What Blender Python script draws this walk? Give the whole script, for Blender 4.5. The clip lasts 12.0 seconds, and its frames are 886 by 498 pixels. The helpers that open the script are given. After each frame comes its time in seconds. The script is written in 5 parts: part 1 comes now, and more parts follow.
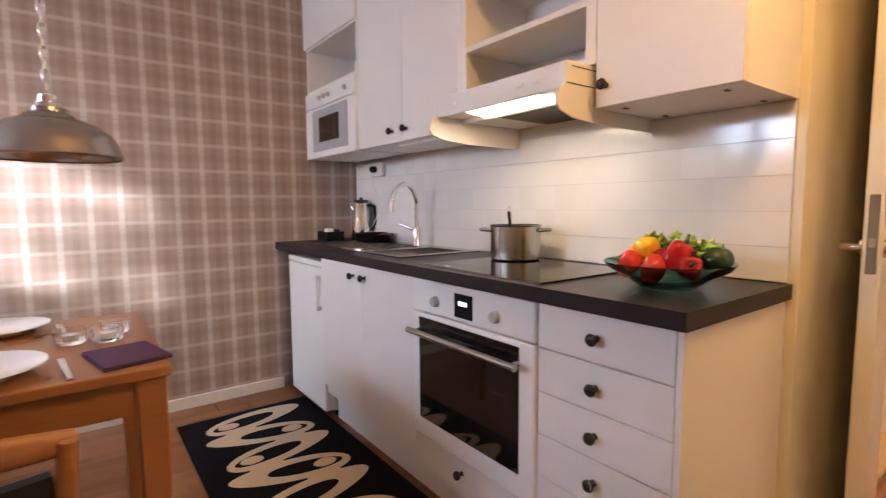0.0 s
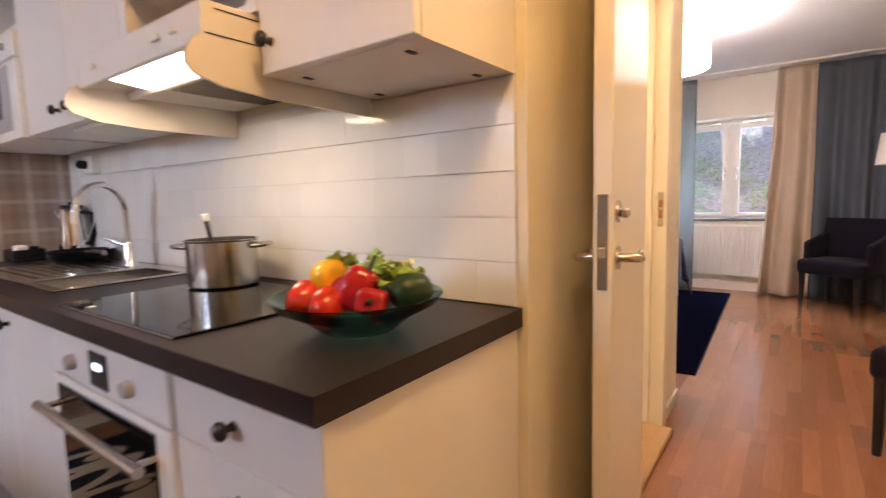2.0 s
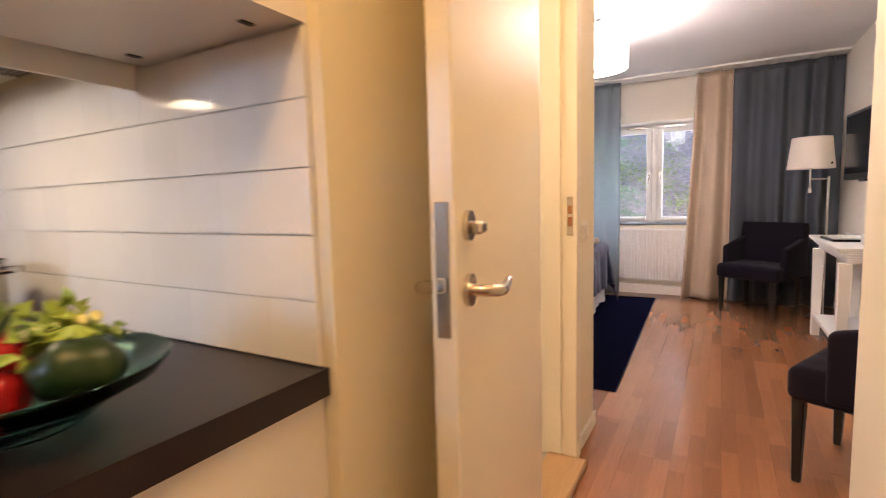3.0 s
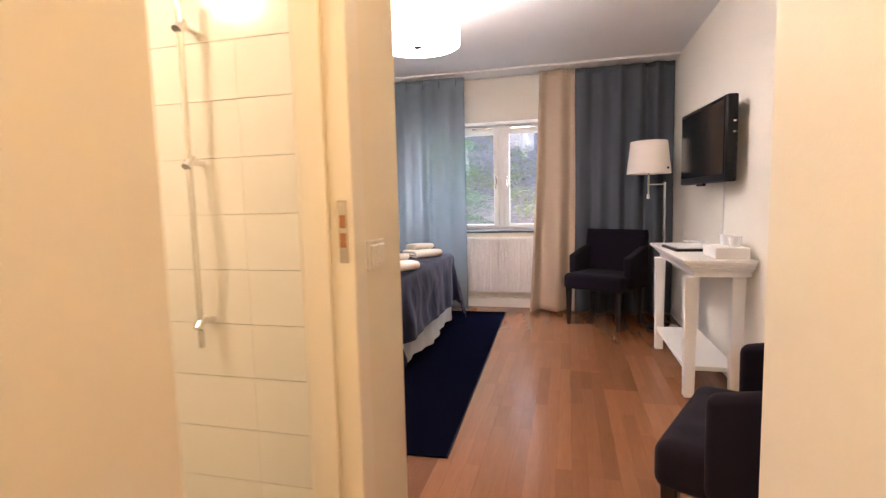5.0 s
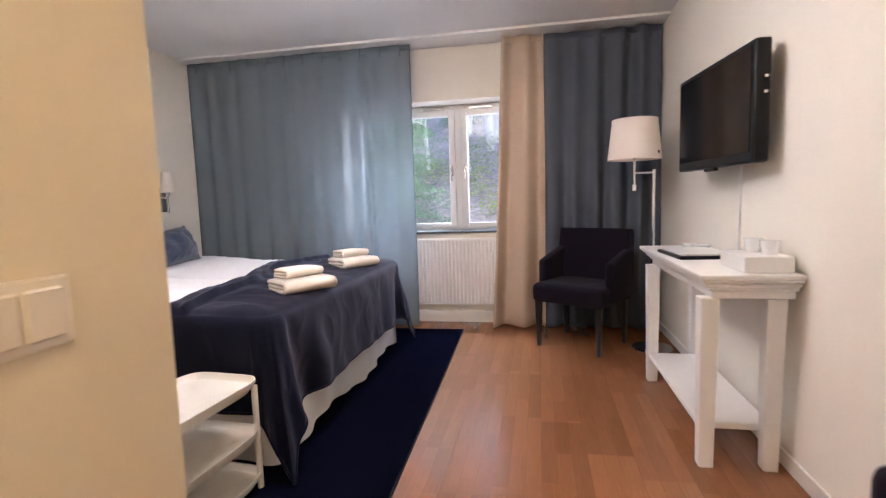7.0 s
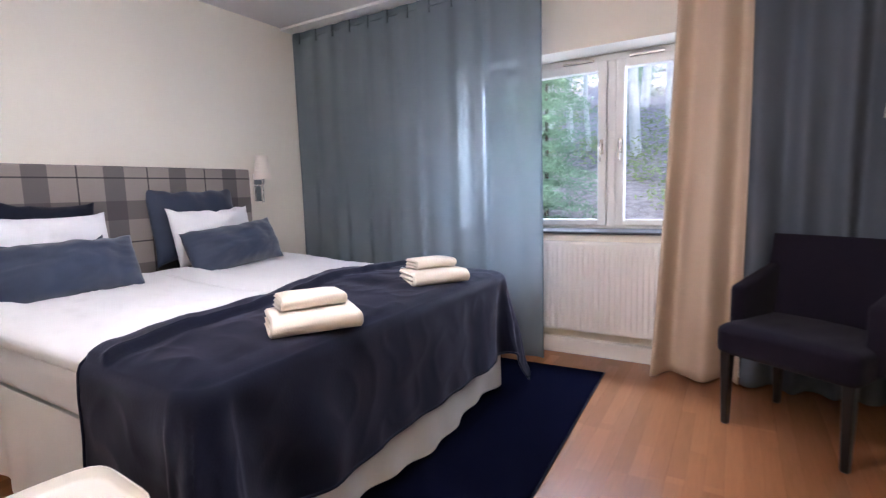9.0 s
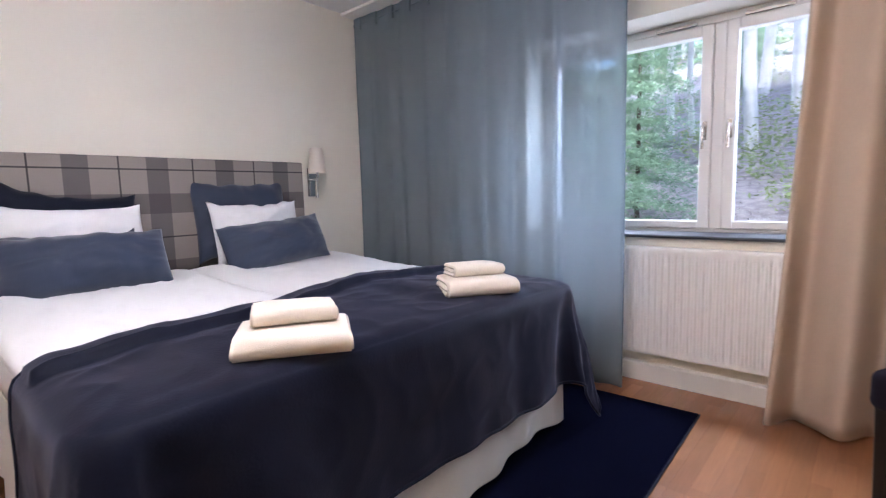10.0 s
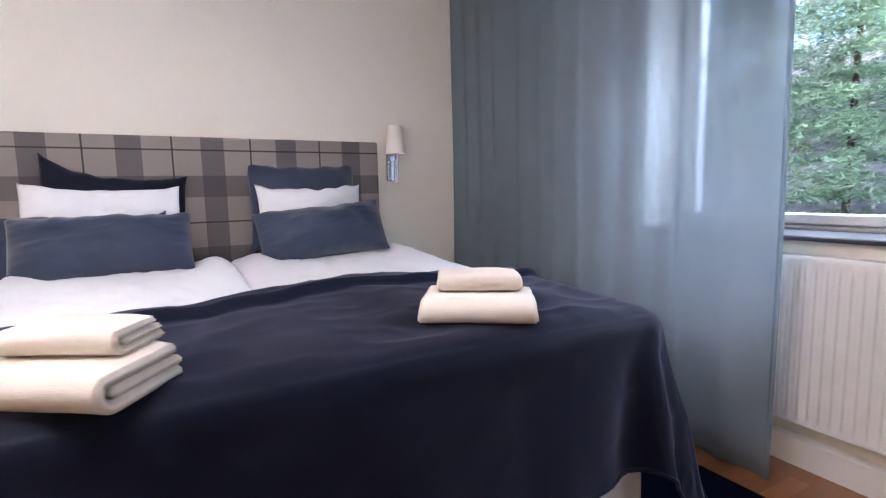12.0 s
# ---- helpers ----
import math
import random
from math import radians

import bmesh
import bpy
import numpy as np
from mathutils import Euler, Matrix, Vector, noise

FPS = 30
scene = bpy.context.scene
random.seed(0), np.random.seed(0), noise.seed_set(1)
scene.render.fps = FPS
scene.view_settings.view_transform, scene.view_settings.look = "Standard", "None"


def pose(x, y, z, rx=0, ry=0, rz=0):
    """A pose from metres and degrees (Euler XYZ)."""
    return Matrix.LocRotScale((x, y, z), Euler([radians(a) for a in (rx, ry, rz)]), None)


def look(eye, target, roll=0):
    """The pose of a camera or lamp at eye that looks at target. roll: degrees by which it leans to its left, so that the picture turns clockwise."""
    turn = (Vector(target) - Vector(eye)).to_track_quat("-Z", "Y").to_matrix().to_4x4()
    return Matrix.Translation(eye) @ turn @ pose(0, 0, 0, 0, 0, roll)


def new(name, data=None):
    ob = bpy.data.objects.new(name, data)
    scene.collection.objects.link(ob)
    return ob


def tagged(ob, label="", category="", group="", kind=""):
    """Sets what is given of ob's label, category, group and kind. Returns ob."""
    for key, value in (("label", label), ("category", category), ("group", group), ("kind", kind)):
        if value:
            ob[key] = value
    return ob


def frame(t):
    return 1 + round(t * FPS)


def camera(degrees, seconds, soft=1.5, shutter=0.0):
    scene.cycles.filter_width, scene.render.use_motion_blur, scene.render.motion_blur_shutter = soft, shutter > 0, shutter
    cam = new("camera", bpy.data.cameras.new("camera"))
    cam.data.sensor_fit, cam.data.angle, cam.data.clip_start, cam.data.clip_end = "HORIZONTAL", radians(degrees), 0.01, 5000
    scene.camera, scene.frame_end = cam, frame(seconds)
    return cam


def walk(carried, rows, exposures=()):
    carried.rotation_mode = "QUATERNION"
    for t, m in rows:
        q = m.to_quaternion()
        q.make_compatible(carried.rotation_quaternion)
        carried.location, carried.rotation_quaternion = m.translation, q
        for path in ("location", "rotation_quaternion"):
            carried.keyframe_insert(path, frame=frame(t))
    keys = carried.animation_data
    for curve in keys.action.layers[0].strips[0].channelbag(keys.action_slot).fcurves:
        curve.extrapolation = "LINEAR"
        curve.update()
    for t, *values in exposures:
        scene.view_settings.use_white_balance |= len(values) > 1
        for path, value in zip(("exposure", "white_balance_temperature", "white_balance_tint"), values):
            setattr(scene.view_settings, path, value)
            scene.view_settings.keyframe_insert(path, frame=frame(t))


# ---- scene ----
cam = camera(84.1, 12.0, soft=1.2, shutter=0.5)
PATH = [
    (0, (0.315, 0.333, 1.124), (1.508, 1.928, 0.943), -0.4),
    (0.5, (0.426, 0.329, 1.13), (1.718, 1.844, 0.94), -0.7),
    (1, (0.572, 0.327, 1.138), (1.972, 1.74, 0.936), -1.1),
    (1.5, (0.732, 0.335, 1.143), (2.234, 1.638, 0.933), -1.3),
    (2, (0.908, 0.342, 1.142), (2.517, 1.512, 0.937), -1.5),
    (2.5, (1.091, 0.329, 1.14), (2.773, 1.394, 0.946), -1.6),
    (3, (1.316, 0.32, 1.144), (3.047, 1.302, 0.947), -1.5),
    (3.2, (1.395, 0.316, 1.144), (3.136, 1.28, 0.949), -1.3),
    (5, (2.195, 0.308, 1.133), (4.124, 0.801, 0.946), -1.4),
    (5.5, (2.401, 0.296, 1.134), (4.348, 0.709, 0.938), -1.4),
    (6, (2.638, 0.296, 1.117), (4.598, 0.647, 0.921), -1.4),
    (6.5, (2.85, 0.299, 1.102), (4.812, 0.636, 0.908), -1.8),
    (8.5, (3.982, 0.257, 1.125), (5.777, 1.106, 0.883), -1.7),
    (9, (4.233, 0.291, 1.104), (5.938, 1.309, 0.871), -1.7),
    (9.5, (4.455, 0.32, 1.08), (6.064, 1.486, 0.856), -1.6),
    (10, (4.688, 0.362, 1.059), (6.18, 1.676, 0.84), -1.4),
    (10.5, (4.915, 0.363, 1.051), (6.27, 1.818, 0.828), -1.3),
    (11, (5.139, 0.388, 1.031), (6.348, 1.966, 0.81), -1.4),
    (11.5, (5.347, 0.426, 1.015), (6.415, 2.101, 0.788), -1.4),
    (12, (5.531, 0.477, 0.995), (6.47, 2.228, 0.764), -1.2),
]
walk(cam, [(t, look(eye, target, roll)) for t, eye, target, roll in PATH], [(0, 2.15, 6500, 24), (6, 2.1, 6250, 20), (8.5, 2.05, 5600, 18), (12, 2.05, 5600, 19)])

# ---- world, sun, large lights, exposure ----
world = bpy.data.worlds.new("world")
scene.world = world
world.use_nodes = True
wn = world.node_tree.nodes
sky = wn.new("ShaderNodeTexSky")
sky.sky_type, sky.sun_disc = "NISHITA", False
sky.sun_elevation, sky.sun_rotation = radians(16.2), radians(239)
wn["Background"].inputs["Strength"].default_value = 0.15
world.node_tree.links.new(sky.outputs["Color"], wn["Background"].inputs["Color"])


def lamp(name, kind, m, energy, color, **more):
    data = bpy.data.lights.new(name, kind)
    data.energy, data.color = energy, color
    for key, value in more.items():
        if key == "angle":
            data.angle = value
        if key == "radius":
            data.shadow_soft_size = value
        if key == "size":
            data.shape, data.size, data.size_y = "RECTANGLE", value[0], value[1]
    ob = new(name, data)
    ob.matrix_world = m
    return ob


lamp("sun", "SUN", look((-20, -12.1, 6.8), (0, 0, 0)), 3.2, (0.88, 0.97, 1.0), angle=radians(3))
lamp("bedroom_window_light", "AREA", look((8.35, -0.15, 1.75), (5.4, 2.6, 0.95)), 8, (0.84, 0.92, 1.0), size=(1.1, 1.1))
lamp("bedroom_sky_light", "AREA", look((8.22, 1.60, 2.44), (4.6, 1.9, 1.1)), 30, (0.86, 0.93, 1.0), size=(1.5, 0.45))
lamp("kitchen_window_light", "AREA", look((-2.26, 2.20, 2.00), (0.9, 2.5, 0.4)), 14, (0.60, 0.79, 1.0), size=(1.3, 0.7))
lamp("kitchen_lamp_light", "POINT", pose(1.05, 0.36, 2.26), 7.0, (1.0, 0.61, 0.21), radius=0.10)
lamp("hall_lamp_light", "POINT", pose(2.75, 0.12, 2.25), 3.7, (1.0, 0.69, 0.33), radius=0.10)
lamp("bedroom_lamp_light", "POINT", pose(5.03, 1.155, 2.16), 1.2, (1.0, 0.80, 0.58), radius=0.05)
lamp("bathroom_lamp_light", "POINT", pose(2.8, 1.9, 2.2), 8.8, (1.0, 0.80, 0.54), radius=0.15)
lamp("hood_light", "AREA", pose(1.46, 1.51, 1.427), 0.62, (1.0, 0.78, 0.42), size=(0.10, 0.35))


# ---- materials ----
def mat(name, color, rough=0.5, metal=0.0, grain=0.05, scale=40.0, bump=0.05, big=0.06, bigscale=1.5, coat=0.0, sheen=0.0, rand=0.0, stretch=(1, 1, 1), spec=0.5):
    """A surface with fine grain, broad mottling and a little relief."""
    m = bpy.data.materials.new(name)
    m.use_nodes = True
    nt = m.node_tree
    n, l = nt.nodes, nt.links
    b = n["Principled BSDF"]
    b.inputs["Roughness"].default_value, b.inputs["Metallic"].default_value = rough, metal
    b.inputs["Coat Weight"].default_value, b.inputs["Sheen Weight"].default_value = coat, sheen
    b.inputs["Specular IOR Level"].default_value = spec
    tc = n.new("ShaderNodeTexCoord")
    mp = n.new("ShaderNodeMapping")
    mp.inputs["Scale"].default_value = stretch
    l.new(tc.outputs["Object"], mp.inputs["Vector"])
    fine = n.new("ShaderNodeTexNoise")
    fine.inputs["Scale"].default_value, fine.inputs["Detail"].default_value = scale, 4
    broad = n.new("ShaderNodeTexNoise")
    broad.inputs["Scale"].default_value = bigscale
    l.new(mp.outputs["Vector"], fine.inputs["Vector"])
    l.new(mp.outputs["Vector"], broad.inputs["Vector"])

    def math(op, a, c):
        k = n.new("ShaderNodeMath")
        k.operation = op
        for i, v in enumerate((a, c)):
            if isinstance(v, (int, float)):
                k.inputs[i].default_value = v
            else:
                l.new(v, k.inputs[i])
        return k.outputs[0]

    v = math("ADD", math("MULTIPLY", math("SUBTRACT", fine.outputs["Fac"], 0.5), 2 * grain), math("MULTIPLY", math("SUBTRACT", broad.outputs["Fac"], 0.5), 2 * big))
    if rand:
        oi = n.new("ShaderNodeObjectInfo")
        v = math("ADD", v, math("MULTIPLY", math("SUBTRACT", oi.outputs["Random"], 0.5), 2 * rand))
    hsv = n.new("ShaderNodeHueSaturation")
    hsv.inputs["Color"].default_value = (*color, 1)
    l.new(math("ADD", v, 1.0), hsv.inputs["Value"])
    l.new(hsv.outputs["Color"], b.inputs["Base Color"])
    if bump:
        bp = n.new("ShaderNodeBump")
        bp.inputs["Strength"].default_value, bp.inputs["Distance"].default_value = bump, 0.01
        l.new(fine.outputs["Fac"], bp.inputs["Height"])
        l.new(bp.outputs["Normal"], b.inputs["Normal"])
    return m


def socket(m, name):
    return m.node_tree.nodes["Principled BSDF"].inputs[name]


def glow(name, color, strength):
    m = mat(name, color, 0.6)
    socket(m, "Emission Color").default_value = (*color, 1)
    socket(m, "Emission Strength").default_value = strength
    return m


def glass(name, color=(1, 1, 1), rough=0.0, ior=1.45):
    m = mat(name, color, rough, bump=0, grain=0, big=0)
    socket(m, "Transmission Weight").default_value = 1
    socket(m, "IOR").default_value = ior
    return m


def plaid(name, base, across, along, lines, rough=0.9):
    """Woven or printed check. across and along: (axis, period, offset, width, colour, weight) bands; lines: thin dark threads."""
    m = mat(name, base, rough, grain=0.08, scale=300, bump=0.08)
    nt = m.node_tree
    n, l = nt.nodes, nt.links
    b = n["Principled BSDF"]
    tc = n.new("ShaderNodeTexCoord")
    sep = n.new("ShaderNodeSeparateXYZ")
    l.new(tc.outputs["Object"], sep.inputs[0])
    col = b.inputs["Base Color"].links[0].from_socket
    for axis, period, offset, width, soft, color, weight in (*across, *along, *lines):
        a = n.new("ShaderNodeMath")
        a.operation = "SUBTRACT"
        l.new(sep.outputs[axis], a.inputs[0])
        a.inputs[1].default_value = offset
        w = n.new("ShaderNodeMath")
        w.operation = "PINGPONG"
        l.new(a.outputs[0], w.inputs[0])
        w.inputs[1].default_value = period / 2
        r = n.new("ShaderNodeMapRange")
        r.interpolation_type = "SMOOTHSTEP"
        l.new(w.outputs[0], r.inputs["Value"])
        r.inputs["From Min"].default_value, r.inputs["From Max"].default_value = width / 2 - soft, width / 2 + soft
        r.inputs["To Min"].default_value, r.inputs["To Max"].default_value = weight, 0
        mx = n.new("ShaderNodeMix")
        mx.data_type = "RGBA"
        l.new(r.outputs[0], mx.inputs["Factor"])
        l.new(col, mx.inputs["A"])
        mx.inputs["B"].default_value = (*color, 1)
        col = mx.outputs["Result"]
    l.new(col, b.inputs["Base Color"])
    return m


def staves(name, color):
    """Lacquered three-strip oak board: short staves of slightly different tone, with grain along x."""
    m = mat(name, color, 0.23, grain=0.14, scale=7, big=0.10, bigscale=1.1, bump=0.012, rand=0.10, coat=0.22, stretch=(1.0, 14, 14))
    n, l = m.node_tree.nodes, m.node_tree.links
    b = n["Principled BSDF"]
    tc, oi, off, add = n.new("ShaderNodeTexCoord"), n.new("ShaderNodeObjectInfo"), n.new("ShaderNodeMath"), n.new("ShaderNodeCombineXYZ")
    off.operation = "MULTIPLY"
    l.new(oi.outputs["Random"], off.inputs[0])
    off.inputs[1].default_value = 40
    l.new(off.outputs[0], add.inputs["X"])
    vec = n.new("ShaderNodeVectorMath")
    vec.operation = "ADD"
    l.new(tc.outputs["Object"], vec.inputs[0])
    l.new(add.outputs[0], vec.inputs[1])
    br = n.new("ShaderNodeTexBrick")
    l.new(vec.outputs[0], br.inputs["Vector"])
    br.offset, br.offset_frequency, br.squash = 0.37, 2, 1.0
    br.inputs["Scale"].default_value = 1
    br.inputs["Brick Width"].default_value, br.inputs["Row Height"].default_value = 0.62, 0.064
    br.inputs["Mortar Size"].default_value, br.inputs["Mortar Smooth"].default_value = 0.0007, 0.5
    br.inputs["Color1"].default_value, br.inputs["Color2"].default_value = (0.88, 0.86, 0.85, 1), (1.10, 1.11, 1.12, 1)
    br.inputs["Mortar"].default_value = (0.80, 0.77, 0.75, 1)
    mx = n.new("ShaderNodeMix")
    mx.data_type, mx.blend_type = "RGBA", "MULTIPLY"
    mx.inputs["Factor"].default_value = 1
    l.new(b.inputs["Base Color"].links[0].from_socket, mx.inputs["A"])
    l.new(br.outputs["Color"], mx.inputs["B"])
    l.new(mx.outputs["Result"], b.inputs["Base Color"])
    return m


def sheer(name, color, clear):
    """Thin woven cloth that lets part of the light straight through and scatters the rest."""
    m = mat(name, color, 0.95, grain=0.06, scale=200, bump=0.02, spec=0.0)
    n, l = m.node_tree.nodes, m.node_tree.links
    b = n["Principled BSDF"]
    tr = n.new("ShaderNodeBsdfTranslucent")
    tr.inputs["Color"].default_value = (*color, 1)
    cl = n.new("ShaderNodeBsdfTransparent")
    cl.inputs["Color"].default_value = (0.88, 0.94, 1.0, 1)
    m1, m2 = n.new("ShaderNodeMixShader"), n.new("ShaderNodeMixShader")
    m1.inputs[0].default_value, m2.inputs[0].default_value = 0.35, clear
    l.new(b.outputs[0], m1.inputs[1])
    l.new(tr.outputs[0], m1.inputs[2])
    l.new(m1.outputs[0], m2.inputs[1])
    l.new(cl.outputs[0], m2.inputs[2])
    l.new(m2.outputs[0], n["Material Output"].inputs["Surface"])
    return m


M = dict(
    wall=mat("wall_paint", (0.83, 0.78, 0.68), 0.85, scale=180, grain=0.015, big=0.02, bump=0.06),
    ceiling=mat("ceiling_paint", (0.80, 0.79, 0.78), 0.9, scale=120, grain=0.02, bump=0.06),
    hall=mat("hall_paint", (0.79, 0.72, 0.57), 0.6, scale=160, grain=0.015, big=0.02, bump=0.05),
    white=mat("white_lacquer", (0.80, 0.78, 0.75), 0.38, scale=60, grain=0.01, big=0.02, bump=0.01),
    cabinet=mat("cabinet_front", (0.78, 0.74, 0.70), 0.42, scale=70, grain=0.012, big=0.02, bump=0.012),
    doorpaint=mat("door_paint", (0.80, 0.74, 0.63), 0.30, scale=60, grain=0.01, big=0.02, bump=0.01),
    tile=mat("glazed_tile", (0.80, 0.77, 0.73), 0.10, scale=9, grain=0.01, big=0.02, bump=0.03, rand=0.03),
    bathtile=mat("bath_tile", (0.80, 0.77, 0.70), 0.15, scale=9, grain=0.01, big=0.02, bump=0.02, rand=0.02),
    grout=mat("grout", (0.66, 0.62, 0.58), 0.9, scale=200, grain=0.08),
    bathgrout=mat("bath_grout", (0.74, 0.70, 0.62), 0.9, scale=200, grain=0.08),
    worktop=mat("worktop_laminate", (0.020, 0.013, 0.016), 0.36, spec=0.3, scale=220, grain=0.25, big=0.12, bump=0.03),
    knob=mat("dark_knob", (0.02, 0.018, 0.02), 0.25, bump=0),
    steel=mat("brushed_steel", (0.50, 0.48, 0.46), 0.20, 1.0, grain=0.05, scale=60, bump=0.02, stretch=(1, 1, 12)),
    chrome=mat("chrome", (0.82, 0.82, 0.82), 0.07, 1.0, grain=0.01, bump=0),
    nickel=mat("satin_nickel", (0.60, 0.55, 0.50), 0.22, 1.0, grain=0.03, bump=0.01),
    hobglass=mat("black_glass", (0.006, 0.006, 0.007), 0.05, bump=0, grain=0.0, spec=0.35),
    ovenglass=mat("oven_glass", (0.008, 0.006, 0.006), 0.05, bump=0, coat=0.3),
    black=mat("black_plastic", (0.006, 0.006, 0.007), 0.35, bump=0.02, spec=0.25),
    tvscreen=mat("tv_screen", (0.004, 0.004, 0.006), 0.12, bump=0, spec=0.2),
    pine=mat("oiled_oak", (0.345, 0.145, 0.053), 0.38, grain=0.16, scale=14, big=0.10, bump=0.05, stretch=(1, 8, 8)),
    lightoak=mat("pale_oak", (0.46, 0.29, 0.15), 0.4, grain=0.14, scale=14, big=0.10, bump=0.04, stretch=(1, 8, 8)),
    purple=mat("purple_napkin", (0.085, 0.030, 0.075), 0.85, scale=300, grain=0.1),
    china=mat("white_china", (0.82, 0.82, 0.82), 0.12, bump=0, grain=0.005),
    navyseat=mat("navy_seat_fabric", (0.010, 0.012, 0.022), 0.9, scale=300, grain=0.2, bump=0.1),
    charcoal=mat("charcoal_upholstery", (0.013, 0.010, 0.017), 0.85, spec=0.04, scale=350, grain=0.2, bump=0.15, sheen=0.05),
    darkleg=mat("black_lacquered_leg", (0.010, 0.009, 0.010), 0.35, bump=0.01),
    navyrug=mat("navy_rug", (0.0035, 0.004, 0.011), 0.95, spec=0.0, scale=400, grain=0.25, bump=0.35, sheen=0.0),
    linen=mat("white_linen", (0.82, 0.81, 0.82), 0.8, scale=120, grain=0.02, bump=0.10, big=0.02),
    skirt=mat("pale_bed_skirt", (0.81, 0.79, 0.75), 0.9, scale=300, grain=0.05, bump=0.1),
    velvet=mat("blue_grey_velvet", (0.0045, 0.0058, 0.0155), 0.50, spec=0.07, scale=160, grain=0.20, big=0.45, bigscale=4, bump=0.10, sheen=0.25),
    satin=mat("grey_satin_cushion", (0.036, 0.047, 0.082), 0.55, spec=0.25, scale=250, grain=0.06, big=0.08, bump=0.05, sheen=0.3),
    darkvelvet=mat("dark_navy_cushion", (0.007, 0.0095, 0.021), 0.72, spec=0.18, scale=160, grain=0.2, big=0.25, bigscale=6, bump=0.12, sheen=0.05),
    towel=mat("cream_towel", (0.78, 0.70, 0.60), 0.95, scale=350, grain=0.06, bump=0.22),
    shade=mat("lamp_shade_fabric", (0.80, 0.72, 0.64), 0.9, scale=400, grain=0.04, bump=0.1),
    plastic=mat("cream_plastic", (0.80, 0.76, 0.68), 0.3, bump=0.01, grain=0.01),
    greyplastic=mat("grey_appliance_plastic", (0.40, 0.40, 0.42), 0.35, bump=0.01, grain=0.02),
    paper=mat("paper", (0.80, 0.80, 0.78), 0.8, bump=0.02),
    greycurtain=mat("dark_grey_curtain", (0.098, 0.112, 0.135), 0.9, spec=0.1, scale=250, grain=0.08, bump=0.08, stretch=(1, 1, 0.2)),
    beigecurtain=mat("beige_curtain", (0.56, 0.44, 0.33), 0.9, spec=0.1, scale=250, grain=0.06, bump=0.08, stretch=(1, 1, 0.2)),
    sheergrey=sheer("sheer_blue_grey", (0.30, 0.338, 0.358), 0.50),
    windowpane=glass("window_pane", ior=1.2),
    bowlglass=glass("green_glass_bowl", (0.36, 0.64, 0.56), 0.02, 1.18),
    clearglass=glass("clear_glass"),
    tomato=mat("tomato_skin", (0.62, 0.035, 0.015), 0.18, grain=0.05, big=0.12, bigscale=12, bump=0.01),
    redpepper=mat("red_pepper", (0.42, 0.012, 0.015), 0.16, grain=0.05, big=0.15, bigscale=10, bump=0.01),
    yellowpepper=mat("yellow_pepper", (0.80, 0.46, 0.02), 0.18, grain=0.05, big=0.1, bigscale=12, bump=0.01),
    cucumber=mat("cucumber_skin", (0.016, 0.045, 0.012), 0.35, grain=0.3, scale=60, big=0.2, bigscale=14, bump=0.1),
    lettuce=mat("lettuce_leaf", (0.30, 0.44, 0.07), 0.5, grain=0.2, scale=30, big=0.3, bigscale=12, bump=0.2),
    stalk=mat("pale_stalk", (0.70, 0.72, 0.34), 0.45, grain=0.1, scale=40),
    rugblack=mat("black_rug_pile", (0.006, 0.006, 0.010), 0.95, spec=0.1, scale=500, grain=0.3, bump=0.4),
    rugcream=mat("cream_rug_pile", (0.62, 0.50, 0.36), 0.95, scale=500, grain=0.12, bump=0.4),
    baseboard=mat("white_baseboard", (0.76, 0.72, 0.66), 0.4, bump=0.01, grain=0.01),
    oakplank=staves("oak_floor_plank", (0.275, 0.116, 0.049)),
    subfloor=mat("sub_floor", (0.10, 0.05, 0.025), 0.8),
    stone=mat("grey_bath_floor", (0.36, 0.33, 0.29), 0.5, scale=30, grain=0.1),
    shelfdark=mat("dark_sill", (0.045, 0.047, 0.055), 0.6, bump=0.02),
    brushedlamp=mat("pewter_lamp", (0.46, 0.39, 0.34), 0.24, 1.0, grain=0.08, scale=30, bump=0.01),
    hoodlight=glow("hood_diffuser", (1.0, 0.92, 0.78), 1.6),
    lampglow=glow("ceiling_lamp_diffuser", (1.0, 0.94, 0.88), 6.6),
    display=glow("oven_digits", (0.7, 0.85, 1.0), 0.8),
    litter=mat("leaf_litter", (0.40, 0.34, 0.335), 0.95, grain=0.8, scale=14, big=0.4, bigscale=0.9, bump=0.8),
    bark=mat("birch_bark", (0.70, 0.68, 0.66), 0.9, grain=0.3, scale=7, big=0.3, bigscale=3, bump=0.3),
    darkbark=mat("spruce_bark", (0.10, 0.075, 0.055), 0.95, grain=0.3, scale=20, bump=0.5),
    spruce=mat("spruce_needles", (0.24, 0.35, 0.22), 0.7, grain=0.4, scale=30, big=0.3, bigscale=2, bump=0.0),
    weed=mat("undergrowth_leaf", (0.34, 0.40, 0.17), 0.7, grain=0.3, scale=8, big=0.3, bump=0.0),
    dryleaf=mat("dry_leaf", (0.52, 0.455, 0.43), 0.9, grain=0.4, scale=5, big=0.3, bump=0.0),
    moss=mat("moss", (0.22, 0.30, 0.11), 0.95, grain=0.4, scale=20, big=0.3, bump=0.4),
    rock=mat("granite", (0.30, 0.29, 0.28), 0.9, grain=0.25, scale=14, bump=0.4),
)
socket(M["oakplank"], "Coat Roughness").default_value = 0.22
socket(M["velvet"], "Sheen Tint").default_value = (0.52, 0.52, 0.70, 1)
